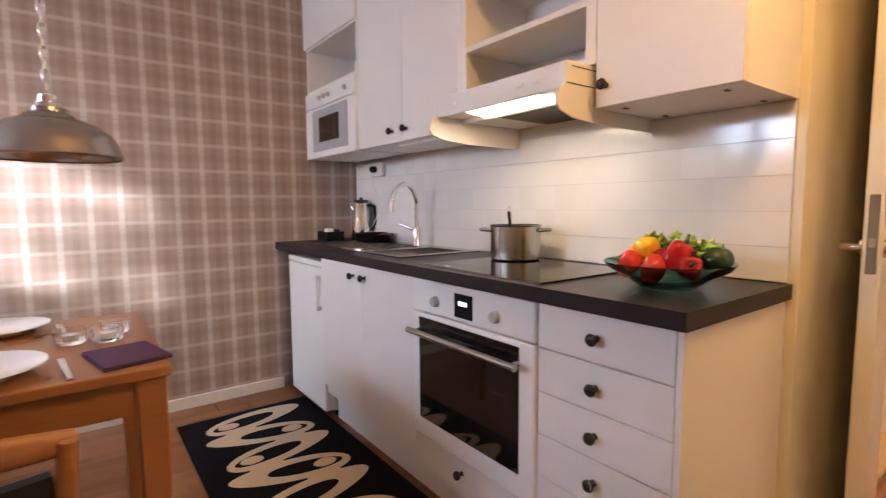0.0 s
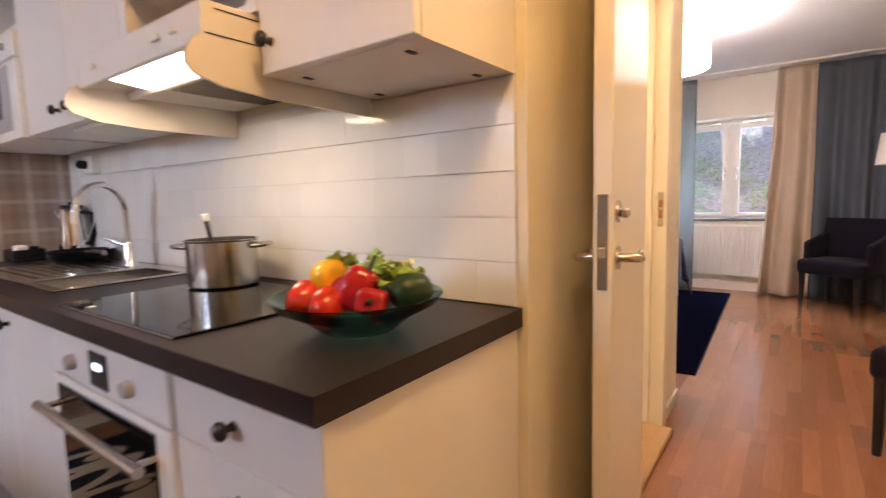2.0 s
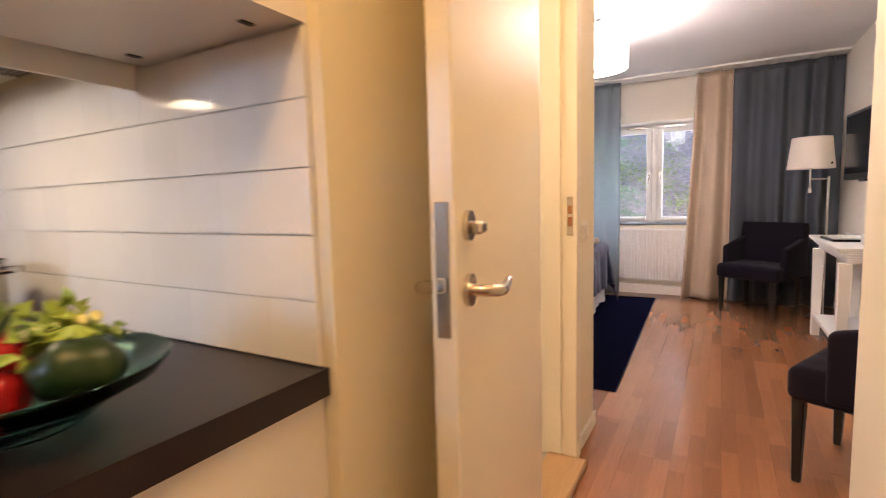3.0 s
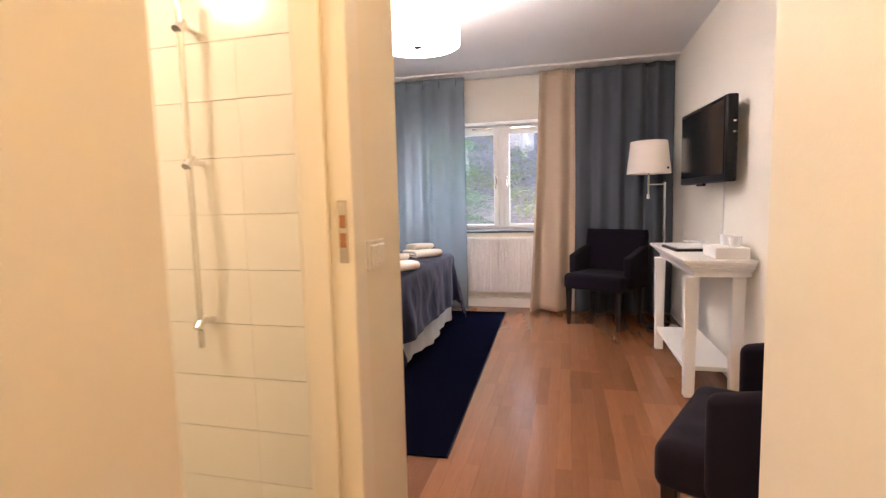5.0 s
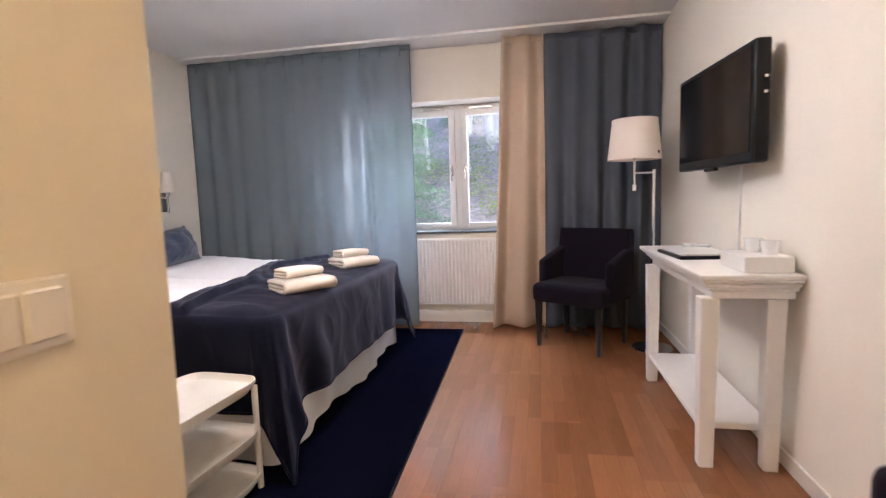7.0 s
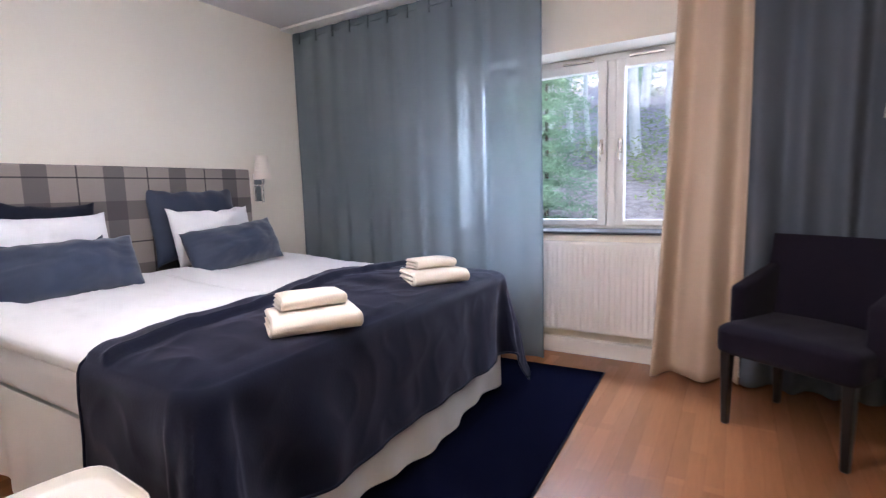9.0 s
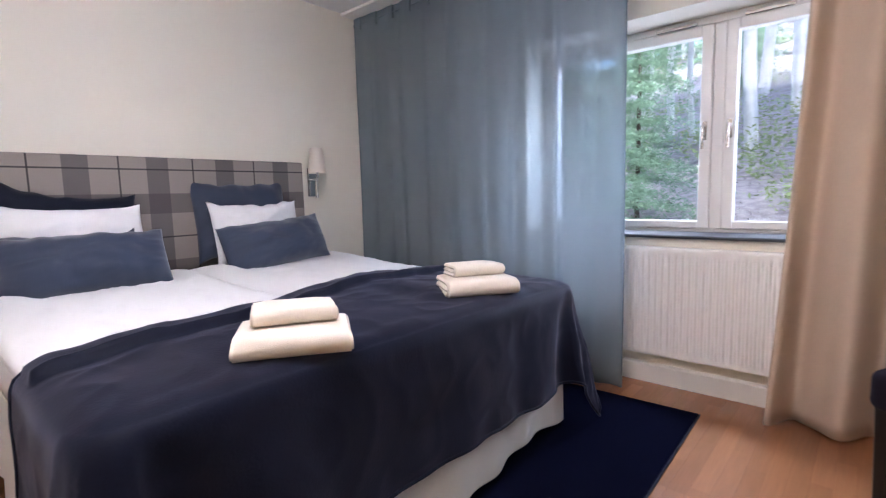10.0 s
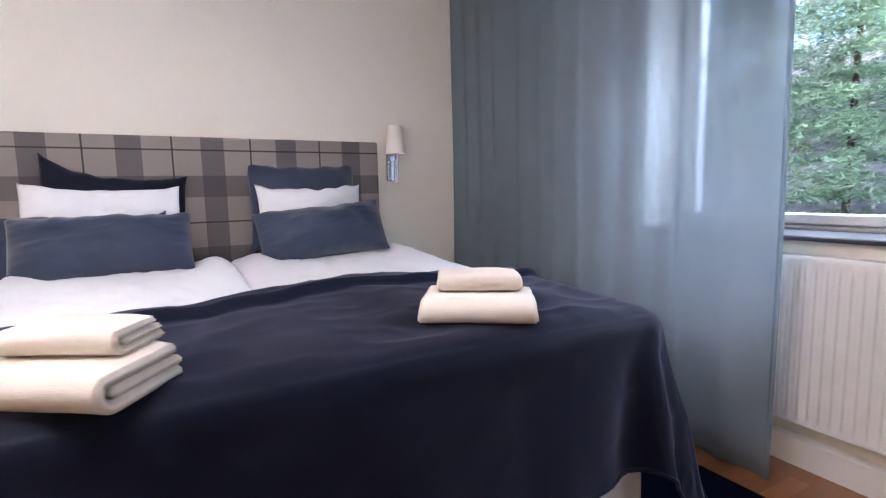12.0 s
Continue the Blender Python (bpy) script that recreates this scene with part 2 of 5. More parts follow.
M["wallpaper"] = plaid(
    "checked_wallpaper", (0.36, 0.268, 0.212),
    [("X", 0.1285, 0.572, 0.030, 0.010, (0.22, 0.150, 0.118), 0.42), ("X", 0.1285, 0.600, 0.012, 0.005, (0.36, 0.275, 0.23), 0.5), ("X", 0.1285, 0.544, 0.012, 0.005, (0.36, 0.275, 0.23), 0.5), ("X", 0.1285, 0.636, 0.026, 0.006, (0.60, 0.53, 0.48), 0.62)],
    [("Z", 0.138, 1.420, 0.010, 0.004, (0.36, 0.275, 0.23), 0.35), ("Z", 0.138, 1.385, 0.040, 0.014, (0.22, 0.150, 0.118), 0.30), ("Z", 0.138, 1.454, 0.018, 0.006, (0.58, 0.51, 0.46), 0.46)],
    [], 0.6)
M["headboard"] = plaid(
    "checked_headboard_fabric", (0.30, 0.262, 0.235),
    [("X", 0.3735, 5.340, 0.110, 0.002, (0.075, 0.068, 0.075), 0.72)],
    [("Z", 0.3735, 1.038, 0.110, 0.002, (0.060, 0.050, 0.055), 0.62)],
    [("X", 0.3735, 5.527, 0.008, 0.002, (0.03, 0.027, 0.03), 0.9), ("Z", 0.3735, 1.224, 0.008, 0.002, (0.03, 0.027, 0.03), 0.9)])


# ---- mesh helpers ----
def box(bm, x0, x1, y0, y1, z0, z1, bevel=0.0, seg=1):
    r = bmesh.ops.create_cube(bm, size=1)
    for v in r["verts"]:
        v.co = ((x0 + x1) / 2 + v.co.x * (x1 - x0), (y0 + y1) / 2 + v.co.y * (y1 - y0), (z0 + z1) / 2 + v.co.z * (z1 - z0))
    if bevel:
        edges = list({e for v in r["verts"] for e in v.link_edges})
        bmesh.ops.bevel(bm, geom=edges, offset=bevel, segments=seg, affect="EDGES", profile=0.5)
    return bm


def boxes(*rows, bevel=0.0, seg=1):
    bm = bmesh.new()
    for row in rows:
        box(bm, *row, bevel=bevel, seg=seg)
    return bm


def lathe(profile, steps=40, close=False):
    """Turn (radius, height) points round the z axis."""
    bm = bmesh.new()
    rings = []
    for r, z in profile:
        if r < 1e-6:
            rings.append([bm.verts.new((0, 0, z))])
        else:
            rings.append([bm.verts.new((r * math.cos(2 * math.pi * i / steps), r * math.sin(2 * math.pi * i / steps), z)) for i in range(steps)])
    for a, b in zip(rings, rings[1:] + ([rings[0]] if close else [])):
        for i in range(steps):
            j = (i + 1) % steps
            if len(a) == 1 and len(b) == 1:
                continue
            if len(a) == 1:
                bm.faces.new((a[0], b[j], b[i]))
            elif len(b) == 1:
                bm.faces.new((a[i], a[j], b[0]))
            else:
                bm.faces.new((a[i], a[j], b[j], b[i]))
    bmesh.ops.recalc_face_normals(bm, faces=bm.faces)
    return bm


def tube(points, radius, steps=12, bm=None):
    """A round bar along points; radius: a number or one for each point."""
    bm = bm or bmesh.new()
    pts = [Vector(p) for p in points]
    rr = radius if isinstance(radius, (list, tuple)) else [radius] * len(pts)
    rings = []
    up = Vector((0, 0, 1))
    for i, p in enumerate(pts):
        d = (pts[min(i + 1, len(pts) - 1)] - pts[max(i - 1, 0)]).normalized()
        if abs(d.dot(up)) > 0.95:
            up = Vector((1, 0, 0)) if abs(d.x) < 0.9 else Vector((0, 1, 0))
        a = d.cross(up).normalized()
        b = a.cross(d).normalized()
        up = b
        rings.append([bm.verts.new(p + rr[i] * (math.cos(2 * math.pi * k / steps) * a + math.sin(2 * math.pi * k / steps) * b)) for k in range(steps)])
    for a, b in zip(rings, rings[1:]):
        for k in range(steps):
            bm.faces.new((a[k], a[(k + 1) % steps], b[(k + 1) % steps], b[k]))
    bm.faces.new(rings[0][::-1])
    bm.faces.new(rings[-1])
    bmesh.ops.recalc_face_normals(bm, faces=bm.faces)
    return bm


def sheet(f, nu, nv, thick=0.0, wrap=False):
    """A grid of points f(u, v), u and v from 0 to 1, thickened along its normals."""
    bm = bmesh.new()
    g = [[bm.verts.new(f(i / nu, j / nv)) for j in range(nv + 1)] for i in range(nu + (0 if wrap else 1))]
    for i in range(nu):
        for j in range(nv):
            k = (i + 1) % len(g)
            bm.faces.new((g[i][j], g[k][j], g[k][j + 1], g[i][j + 1]))
    if thick:
        bm.normal_update()
        old = {v: v.co - v.normal * thick for v in bm.verts}
        edge = [e for e in bm.edges if e.is_boundary]
        faces = list(bm.faces)
        twin = {v: bm.verts.new(c) for v, c in old.items()}
        for fc in faces:
            bm.faces.new([twin[v] for v in reversed(fc.verts)])
        for e in edge:
            lp = e.link_loops[0]
            a, b = lp.vert, lp.link_loop_next.vert
            bm.faces.new((b, a, twin[a], twin[b]))
    return bm


def part(name, bm, material, parent=None, label="", smooth=None):
    me = bpy.data.meshes.new(name)
    bm.to_mesh(me)
    bm.free()
    me.materials.append(M[material])
    if smooth is not None:
        me.shade_smooth() if smooth >= 180 else (me.shade_smooth(), me.set_sharp_from_angle(angle=radians(smooth)))
    ob = new(name, me)
    if parent:
        ob.parent = parent
    if label:
        tagged(ob, label)
    return ob


def thing(name, m, label, category, group=""):
    ob = new(name)
    ob.empty_display_size = 0.1
    ob.matrix_world = m
    return tagged(ob, label, category, group)


def structure(name, bm, material, label="", parent=None, smooth=None, category=""):
    ob = part(name, bm, material, parent, label, smooth)
    return tagged(ob, kind="structure", category=category)


def shift(bm, m):
    bmesh.ops.transform(bm, matrix=m, verts=bm.verts)
    return bm


def join(*bms):
    out = bmesh.new()
    for b in bms:
        me = bpy.data.meshes.new("tmp")
        b.to_mesh(me)
        b.free()
        out.from_mesh(me)
        bpy.data.meshes.remove(me)
    return out


# ---- the shell of the flat ----
CEIL = 2.42
KX, KY, PLAID = 1.84, 0.80, 3.32      # tiled kitchen wall, its end, papered wall
WX, HEADY, TVY = 7.45, 3.43, -0.67    # bedroom window wall, head wall, television wall
BX = 3.758                            # bedroom wall beside the bed
WEST, SOUTH = -2.0, -1.6

structure("floor", boxes((WEST - 0.1, WX + 0.4, SOUTH - 0.1, 3.6, -0.12, -0.012)), "subfloor", "oak plank floor with warm honey tone", category="floor")
structure("ceiling", boxes((WEST - 0.1, WX + 0.4, SOUTH - 0.1, 3.6, CEIL, CEIL + 0.15)), "ceiling", "white painted ceiling", category="ceiling")
structure("wall_kitchen_north", boxes((WEST - 0.1, KX + 0.1, PLAID, PLAID + 0.12, -0.01, CEIL)), "wallpaper", "brown and cream checked wallpaper wall", category="wall")
structure("wall_kitchen_tiled", boxes((KX, KX + 0.11, KY, PLAID, -0.01, CEIL)), "hall", "painted wall behind the kitchen units", category="wall")
# hall wall with the bathroom doorway
DOOR0, DOOR1, DOORH = 2.70, 3.345, 2.03
structure("wall_hall_north", boxes((KX + 0.11, DOOR0 - 0.05, KY, KY + 0.11, -0.01, CEIL), (DOOR0 - 0.05, DOOR1 + 0.05, KY + 0.045, KY + 0.15, DOORH + 0.05, CEIL)), "hall", "cream painted hall wall", category="wall")
structure("wall_hall_pier", boxes((DOOR1 + 0.05, BX, 0.858, 0.97, -0.01, CEIL)), "hall", "cream painted wall beside the bathroom door", category="wall")
structure("wall_bedroom_west", boxes((BX - 0.10, BX, 0.97, HEADY, -0.01, CEIL)), "wall", "off-white painted bedroom wall", category="wall")
structure("wall_bedroom_head", boxes((BX - 0.10, WX + 0.35, HEADY, HEADY + 0.12, -0.01, CEIL)), "wall", "off-white painted wall behind the bed", category="wall")
structure("wall_bedroom_television", boxes((3.257, WX + 0.35, TVY - 0.12, TVY, -0.01, CEIL)), "wall", "off-white painted wall with the television", category="wall")
structure("wall_hall_south", boxes((1.2, 3.257, TVY - 0.12, -0.064, -0.01, CEIL)), "hall", "smooth cream wall at the end of the hall", category="wall")
structure("wall_kitchen_south", boxes((WEST - 0.1, 1.2, SOUTH - 0.1, SOUTH, -0.01, CEIL)), "wall", "plain painted wall", category="wall")
structure("wall_kitchen_end", boxes((1.2, 1.32, SOUTH, TVY - 0.12, -0.01, CEIL)), "wall", "plain painted wall", category="wall")
# west kitchen wall with its window opening
KW = (1.60, 3.08, 1.40, 2.20)
structure("wall_kitchen_west", boxes((WEST - 0.12, WEST, SOUTH - 0.1, KW[0], -0.01, CEIL), (WEST - 0.12, WEST, KW[1], PLAID, -0.01, CEIL), (WEST - 0.12, WEST, KW[0], KW[1], -0.01, KW[2]), (WEST - 0.12, WEST, KW[0], KW[1], KW[3], CEIL)), "wall", "painted wall with a window", category="wall")
# bedroom window wall
BW = (0.0, 2.06, 0.80, 1.97)
structure("wall_bedroom_window", boxes((WX, WX + 0.35, TVY, BW[0], -0.01, CEIL), (WX, WX + 0.35, BW[1], HEADY, -0.01, CEIL), (WX, WX + 0.35, BW[0], BW[1], -0.01, BW[2]), (WX, WX + 0.35, BW[0], BW[1], BW[3], CEIL)), "wall", "off-white painted wall with a deep window", category="wall")
# bathroom shell
BATHX = 3.60
# unseen wall added outdoors, keeps the low sun off the near hillside
structure("wall_upper_storey", boxes((WX, WX + 0.35, -9.0, 9.0, CEIL + 0.151, 6.6), (WX, WX + 0.35, -9.0, TVY - 0.121, -0.5, CEIL + 0.15), (WX, WX + 0.35, HEADY + 0.121, 9.0, -0.5, CEIL + 0.15)), "wall", "unseen outer wall added to shade the hillside from the sun", category="wall")
structure("wall_bathroom_east", boxes((BATHX, BX - 0.10, 0.97, PLAID, -0.01, CEIL)), "bathgrout", "white tiled bathroom wall", category="wall")
structure("wall_bathroom_north", boxes((KX + 0.11, BATHX, PLAID - 0.1, PLAID, -0.01, CEIL)), "bathtile", "white bathroom wall", category="wall")
structure("floor_bathroom", boxes((KX + 0.11, BATHX, KY + 0.12, PLAID - 0.1, -0.01, 0.015)), "stone", "grey bathroom floor", category="floor")


def window(name, x, y0, y1, z0, z1, face, label, mull):
    """A two-sash timber window in a wall across x; face: the way indoors."""
    w = thing(name, pose(x, (y0 + y1) / 2, z0), label, "window")
    tagged(w, kind="structure")
    a, b, h = y0 - (y0 + y1) / 2, y1 - (y0 + y1) / 2, z1 - z0
    d = 0.045
    m0, m1 = mull[0] - (y0 + y1) / 2, mull[1] - (y0 + y1) / 2
    part("window_frame", boxes((-d, d, a, a + 0.04, 0, h), (-d, d, b - 0.04, b, 0, h), (-d, d, a + 0.04, b - 0.04, h - 0.042, h), (-d, d, a + 0.04, b - 0.04, 0, 0.018), (-d, d, (m0 + m1) / 2 - 0.028, (m0 + m1) / 2 + 0.028, 0.018, h - 0.042), bevel=0.004), "white", w)
    for s0, s1, hinge in ((a + 0.042, (m0 + m1) / 2 - 0.031, 1), ((m0 + m1) / 2 + 0.031, b - 0.042, 0)):
        e = d + 0.018
        xs = sorted((face * 0.0, face * e))
        sash = part("sash", boxes((*xs, s0, s0 + 0.056, 0.020, h - 0.045), (*xs, s1 - 0.056, s1, 0.020, h - 0.045), (*xs, s0 + 0.056, s1 - 0.056, h - 0.102, h - 0.045), (*xs, s0 + 0.056, s1 - 0.056, 0.020, 0.062), bevel=0.005), "white", w)
        pane = part("pane", boxes((face * 0.02 - 0.002, face * 0.02 + 0.002, s0 + 0.052, s1 - 0.052, 0.058, h - 0.098)), "windowpane", sash)
        pane.visible_shadow = False
        hy = s1 - 0.03 if hinge else s0 + 0.03
        part("handle", join(boxes(tuple(sorted((face * e, face * (e + 0.008)))) + (hy - 0.012, hy + 0.012, 0.50, 0.60), bevel=0.003), tube([(face * (e + 0.005), hy, 0.57), (face * (e + 0.045), hy, 0.57), (face * (e + 0.05), hy, 0.55), (face * (e + 0.045), hy, 0.45)], 0.008)), "nickel", sash, "satin metal handle", smooth=40)
        part("stay", boxes(tuple(sorted((face * e, face * (e + 0.012)))) + (hy - 0.26 if hinge else hy + 0.05, hy - 0.05 if hinge else hy + 0.26, h - 0.045, h - 0.028), bevel=0.003), "nickel", sash)
    return w


window("window_1", 7.74, BW[0], BW[1], BW[2] + 0.02, BW[3], -1, "white timber casement window with two sashes above a radiator", (0.92, 1.12))
window("window_2", WEST - 0.06, KW[0], KW[1], KW[2], KW[3], 1, "white timber casement window in the kitchen", (2.32, 2.48))
structure("window_sill", boxes((WX - 0.035, 7.69, BW[0] + 0.002, BW[1] - 0.002, BW[2] + 0.002, BW[2] + 0.019), bevel=0.004), "shelfdark", "dark grey stone window sill", category="sill")

# baseboards
structure("baseboard_kitchen", boxes((WEST, 1.30, PLAID - 0.014, PLAID, -0.005, 0.065), bevel=0.003), "baseboard", "white baseboard", category="baseboard")
structure("baseboard_hall", boxes((1.842, DOOR0 - 0.12, KY - 0.013, KY, -0.005, 0.065), bevel=0.003), "baseboard", "white baseboard", category="baseboard")
structure("baseboard_pier", boxes((DOOR1 + 0.13, BX + 0.013, 0.845, 0.858, -0.005, 0.065), bevel=0.003), "baseboard", "white baseboard", category="baseboard")
structure("baseboard_television", boxes((3.257, WX, TVY, TVY + 0.013, -0.005, 0.065), bevel=0.003), "baseboard", "white baseboard", category="baseboard")
structure("baseboard_window", boxes((WX - 0.05, WX, TVY + 0.013, HEADY, -0.005, 0.10), bevel=0.004), "baseboard", "deep white baseboard under the window", category="baseboard")
structure("baseboard_head", boxes((BX, WX - 0.05, HEADY - 0.013, HEADY, -0.005, 0.065), bevel=0.003), "baseboard", "white baseboard", category="baseboard")
structure("curtain_rail", boxes((7.08, 7.30, TVY, HEADY, CEIL - 0.022, CEIL - 0.001), bevel=0.003), "white", "white ceiling curtain rail", category="curtain rail")

# ---- hall and bathroom doorway ----
structure("door_frame", boxes(
    (DOOR1, DOOR1 + 0.05, 0.835, 0.99, -0.01, DOORH), (DOOR0 - 0.05, DOOR0, KY - 0.002, KY + 0.15, -0.01, DOORH), (DOOR0 - 0.05, DOOR1 + 0.05, KY - 0.002, KY + 0.15, DOORH, DOORH + 0.05),
    (DOOR1 - 0.014, DOOR1, 0.90, 0.975, 0.03, DOORH), bevel=0.003), "doorpaint", "cream painted door frame", category="door frame")
structure("trim", boxes((DOOR1 + 0.012, DOOR1 + 0.085, 0.838, 0.858, -0.008, DOORH + 0.09), (DOOR0 - 0.11, DOOR0 - 0.012, KY - 0.014, KY, -0.008, DOORH + 0.09), bevel=0.004), "doorpaint", "cream door architrave", category="trim")
structure("threshold", boxes((DOOR0, DOOR1 - 0.0, KY - 0.01, KY + 0.16, -0.008, 0.028), bevel=0.006), "lightoak", "pale oak threshold at the bathroom door", category="threshold")
strike = part("strike_plate", boxes((DOOR1 - 0.003, DOOR1 + 0.0, 0.850, 0.876, 0.985, 1.145), bevel=0.001), "nickel")
tagged(strike, "satin steel strike plate on the door frame", "strike plate")
for z0, z1 in ((1.025, 1.062), (1.075, 1.108)):
    part("slot", boxes((DOOR1 - 0.0045, DOOR1 - 0.002, 0.855, 0.871, z0, z1)), "pine", strike)


def lever(sign):
    """Return bent lever on its rose; sign: the side of the leaf."""
    s = sign
    return join(tube([(0.055, 0.02 * s, 0.99), (0.055, 0.028 * s, 0.99)], 0.026, 24), tube([(0.055, 0.02 * s, 0.99), (0.055, 0.055 * s, 0.99), (0.065, 0.066 * s, 0.989), (0.085, 0.068 * s, 0.986), (0.125, 0.063 * s, 0.983), (0.165, 0.060 * s, 0.990)], [0.010, 0.010, 0.010, 0.010, 0.009, 0.007], 12))


LEAFA = math.degrees(math.atan2(0.788 - 0.678, 2.672 - 1.946))
leaf = thing("door_1", pose(1.946, 0.678, 0.012, 0, 0, LEAFA), "cream bathroom door folded open against the hall wall", "door")
tagged(leaf, kind="structure")
part("door_leaf", boxes((0, 0.735, -0.02, 0.02, 0, 2.0), bevel=0.003), "doorpaint", leaf)
part("lock_plate", boxes((-0.003, 0.001, -0.011, 0.011, 0.925, 1.13), bevel=0.001), "steel", leaf, "long steel lock face plate")
part("latch", boxes((-0.011, 0, -0.007, 0.007, 0.995, 1.018), bevel=0.002), "chrome", leaf)
part("door_handle", lever(-1), "nickel", leaf, "satin nickel lever handle", smooth=40)
part("door_handle", lever(1), "nickel", leaf, "satin nickel lever handle", smooth=40)
part("thumb_turn", join(tube([(0.055, -0.019, 1.092), (0.055, -0.028, 1.092)], 0.024, 24), boxes((0.048, 0.085, -0.046, -0.028, 1.078, 1.098), bevel=0.004)), "nickel", leaf, "satin nickel thumb turn lock", smooth=40)

switch = thing("light_switch", pose(3.525, 0.858, 0.99), "white double rocker light switch on the hall wall", "light switch")
part("plate", boxes((-0.062, 0.062, -0.012, 0, -0.042, 0.042), bevel=0.004, seg=2), "plastic", switch)
part("rocker", boxes((-0.048, -0.003, -0.018, -0.012, -0.030, 0.030), bevel=0.003), "plastic", switch)
part("rocker", boxes((0.003, 0.048, -0.018, -0.012, -0.030, 0.030), bevel=0.003), "plastic", switch)

rail = thing("shower_rail", pose(BATHX, 1.475, 0.68), "chrome shower rail on white tiles", "shower rail")
part("bar", tube([(-0.07, 0, 0.0), (-0.07, 0, 1.12)], 0.0105), "chrome", rail, smooth=40)
for z in (0.08, 0.60, 1.02):
    part("bracket", join(tube([(-0.07, 0, z), (-0.004, 0, z)], 0.010), tube([(-0.085, 0, z - 0.016), (-0.055, 0, z + 0.016)], 0.015)), "chrome", rail, smooth=40)

kit_lamp = thing("ceiling_light", pose(1.05, 0.36, CEIL), "round opal kitchen ceiling light", "ceiling light")
part("base", lathe([(0, 0), (0.12, 0), (0.12, -0.03), (0, -0.03)]), "white", kit_lamp, smooth=40)
hall_lamp = thing("ceiling_light", pose(2.75, 0.12, CEIL), "round opal hall ceiling light", "ceiling light")
part("base", lathe([(0, 0), (0.12, 0), (0.12, -0.03), (0, -0.03)]), "white", hall_lamp, smooth=40)
bath_lamp = thing("ceiling_light", pose(2.8, 1.9, CEIL), "round opal bathroom ceiling light", "ceiling light")
part("base", lathe([(0, 0), (0.12, 0), (0.12, -0.03), (0, -0.03)]), "white", bath_lamp, smooth=40)


# ---- kitchen ----
FX, CY0 = 1.302, 0.825           # front plane of the base units, end of the row


def knob(x, y, z, parent, s=1.0):
    k = part("knob", shift(lathe([(0, 0), (0.009, 0), (0.006, 0.004), (0.0055, 0.011), (0.0135, 0.016), (0.0160, 0.023), (0.0125, 0.029), (0.006, 0.0315), (0, 0.032)], 24), pose(x, y, z, 0, -90, 0)), "knob", parent, "round black knob", smooth=50)
    return k


# base units, each with its fronts; local x runs into the wall, y along the row
def base_unit(name, y0, y1, label, z0=0.15):
    u = thing(name, pose(FX, y0, 0), label, "kitchen cabinet", "kitchen base units")
    part("body", boxes((0.02, KX - FX - 0.002, 0.001, y1 - y0 - 0.001, z0, 0.862)), "cabinet", u)
    part("plinth", boxes((0.075, 0.095, 0.001, y1 - y0 - 0.001, 0.001, z0)), "cabinet", u)
    return u


drawers = base_unit("drawer_unit", CY0 + 0.016, 1.226, "white kitchen drawer unit with round black knobs")
edges = [0.862, 0.737, 0.615, 0.495, 0.375, 0.155]
for zt, zb in zip(edges, edges[1:]):
    d = part("drawer", boxes((0, 0.019, 0.002, 0.385 - 0.002, zb + 0.0015, zt - 0.0015), bevel=0.002), "cabinet", drawers)
    knob(0, 0.198, (zb + zt) / 2 if zb > 0.3 else 0.29, d)
side = thing("end_panel", pose(FX - 0.003, CY0, 0), "cream painted end panel of the kitchen row", "panel")
part("panel", boxes((0, KX - FX + 0.002, 0, 0.015, 0.001, 0.862), bevel=0.001), "cabinet", side)

oven_unit = base_unit("oven_cabinet", 1.226, 1.826, "white oven housing with a low drawer")
low = part("drawer", boxes((0, 0.019, 0.002, 0.598, 0.155, 0.272), bevel=0.002), "cabinet", oven_unit)
knob(0, 0.33, 0.225, low)
oven = thing("oven", pose(FX, 1.228, 0.276), "built-in white oven with black glass door and steel bar handle", "oven")
W = 0.596
part("control_panel", boxes((-0.008, 0.018, 0, W, 0.468, 0.584), bevel=0.003), "white", oven)
odoor = part("door", boxes((-0.012, 0.018, 0, W, 0.006, 0.463), bevel=0.004), "white", oven)
part("glass", boxes((-0.016, -0.011, 0.055, W - 0.045, 0.075, 0.448), bevel=0.001), "ovenglass", odoor, "dark glass pane")
part("handle", join(tube([(-0.055, 0.03, 0.403), (-0.055, W - 0.03, 0.403)], 0.011, 16), tube([(-0.055, 0.06, 0.403), (-0.012, 0.06, 0.403)], 0.008), tube([(-0.055, W - 0.06, 0.403), (-0.012, W - 0.06, 0.403)], 0.008)), "steel", odoor, "steel bar handle", smooth=40)
for y in (0.155, 0.455):
    part("dial", shift(lathe([(0, 0), (0.019, 0), (0.018, 0.010), (0.0155, 0.017), (0, 0.018)], 24), pose(-0.008, y, 0.515, 0, -90, 0)), "greyplastic", oven, smooth=40)
part("display", boxes((-0.011, -0.007, 0.262, 0.352, 0.482, 0.560), bevel=0.001), "black", oven)
for i in range(4):
    part("digit", boxes((-0.0125, -0.0108, 0.288 + i * 0.011, 0.294 + i * 0.011, 0.522, 0.536)), "display", oven)

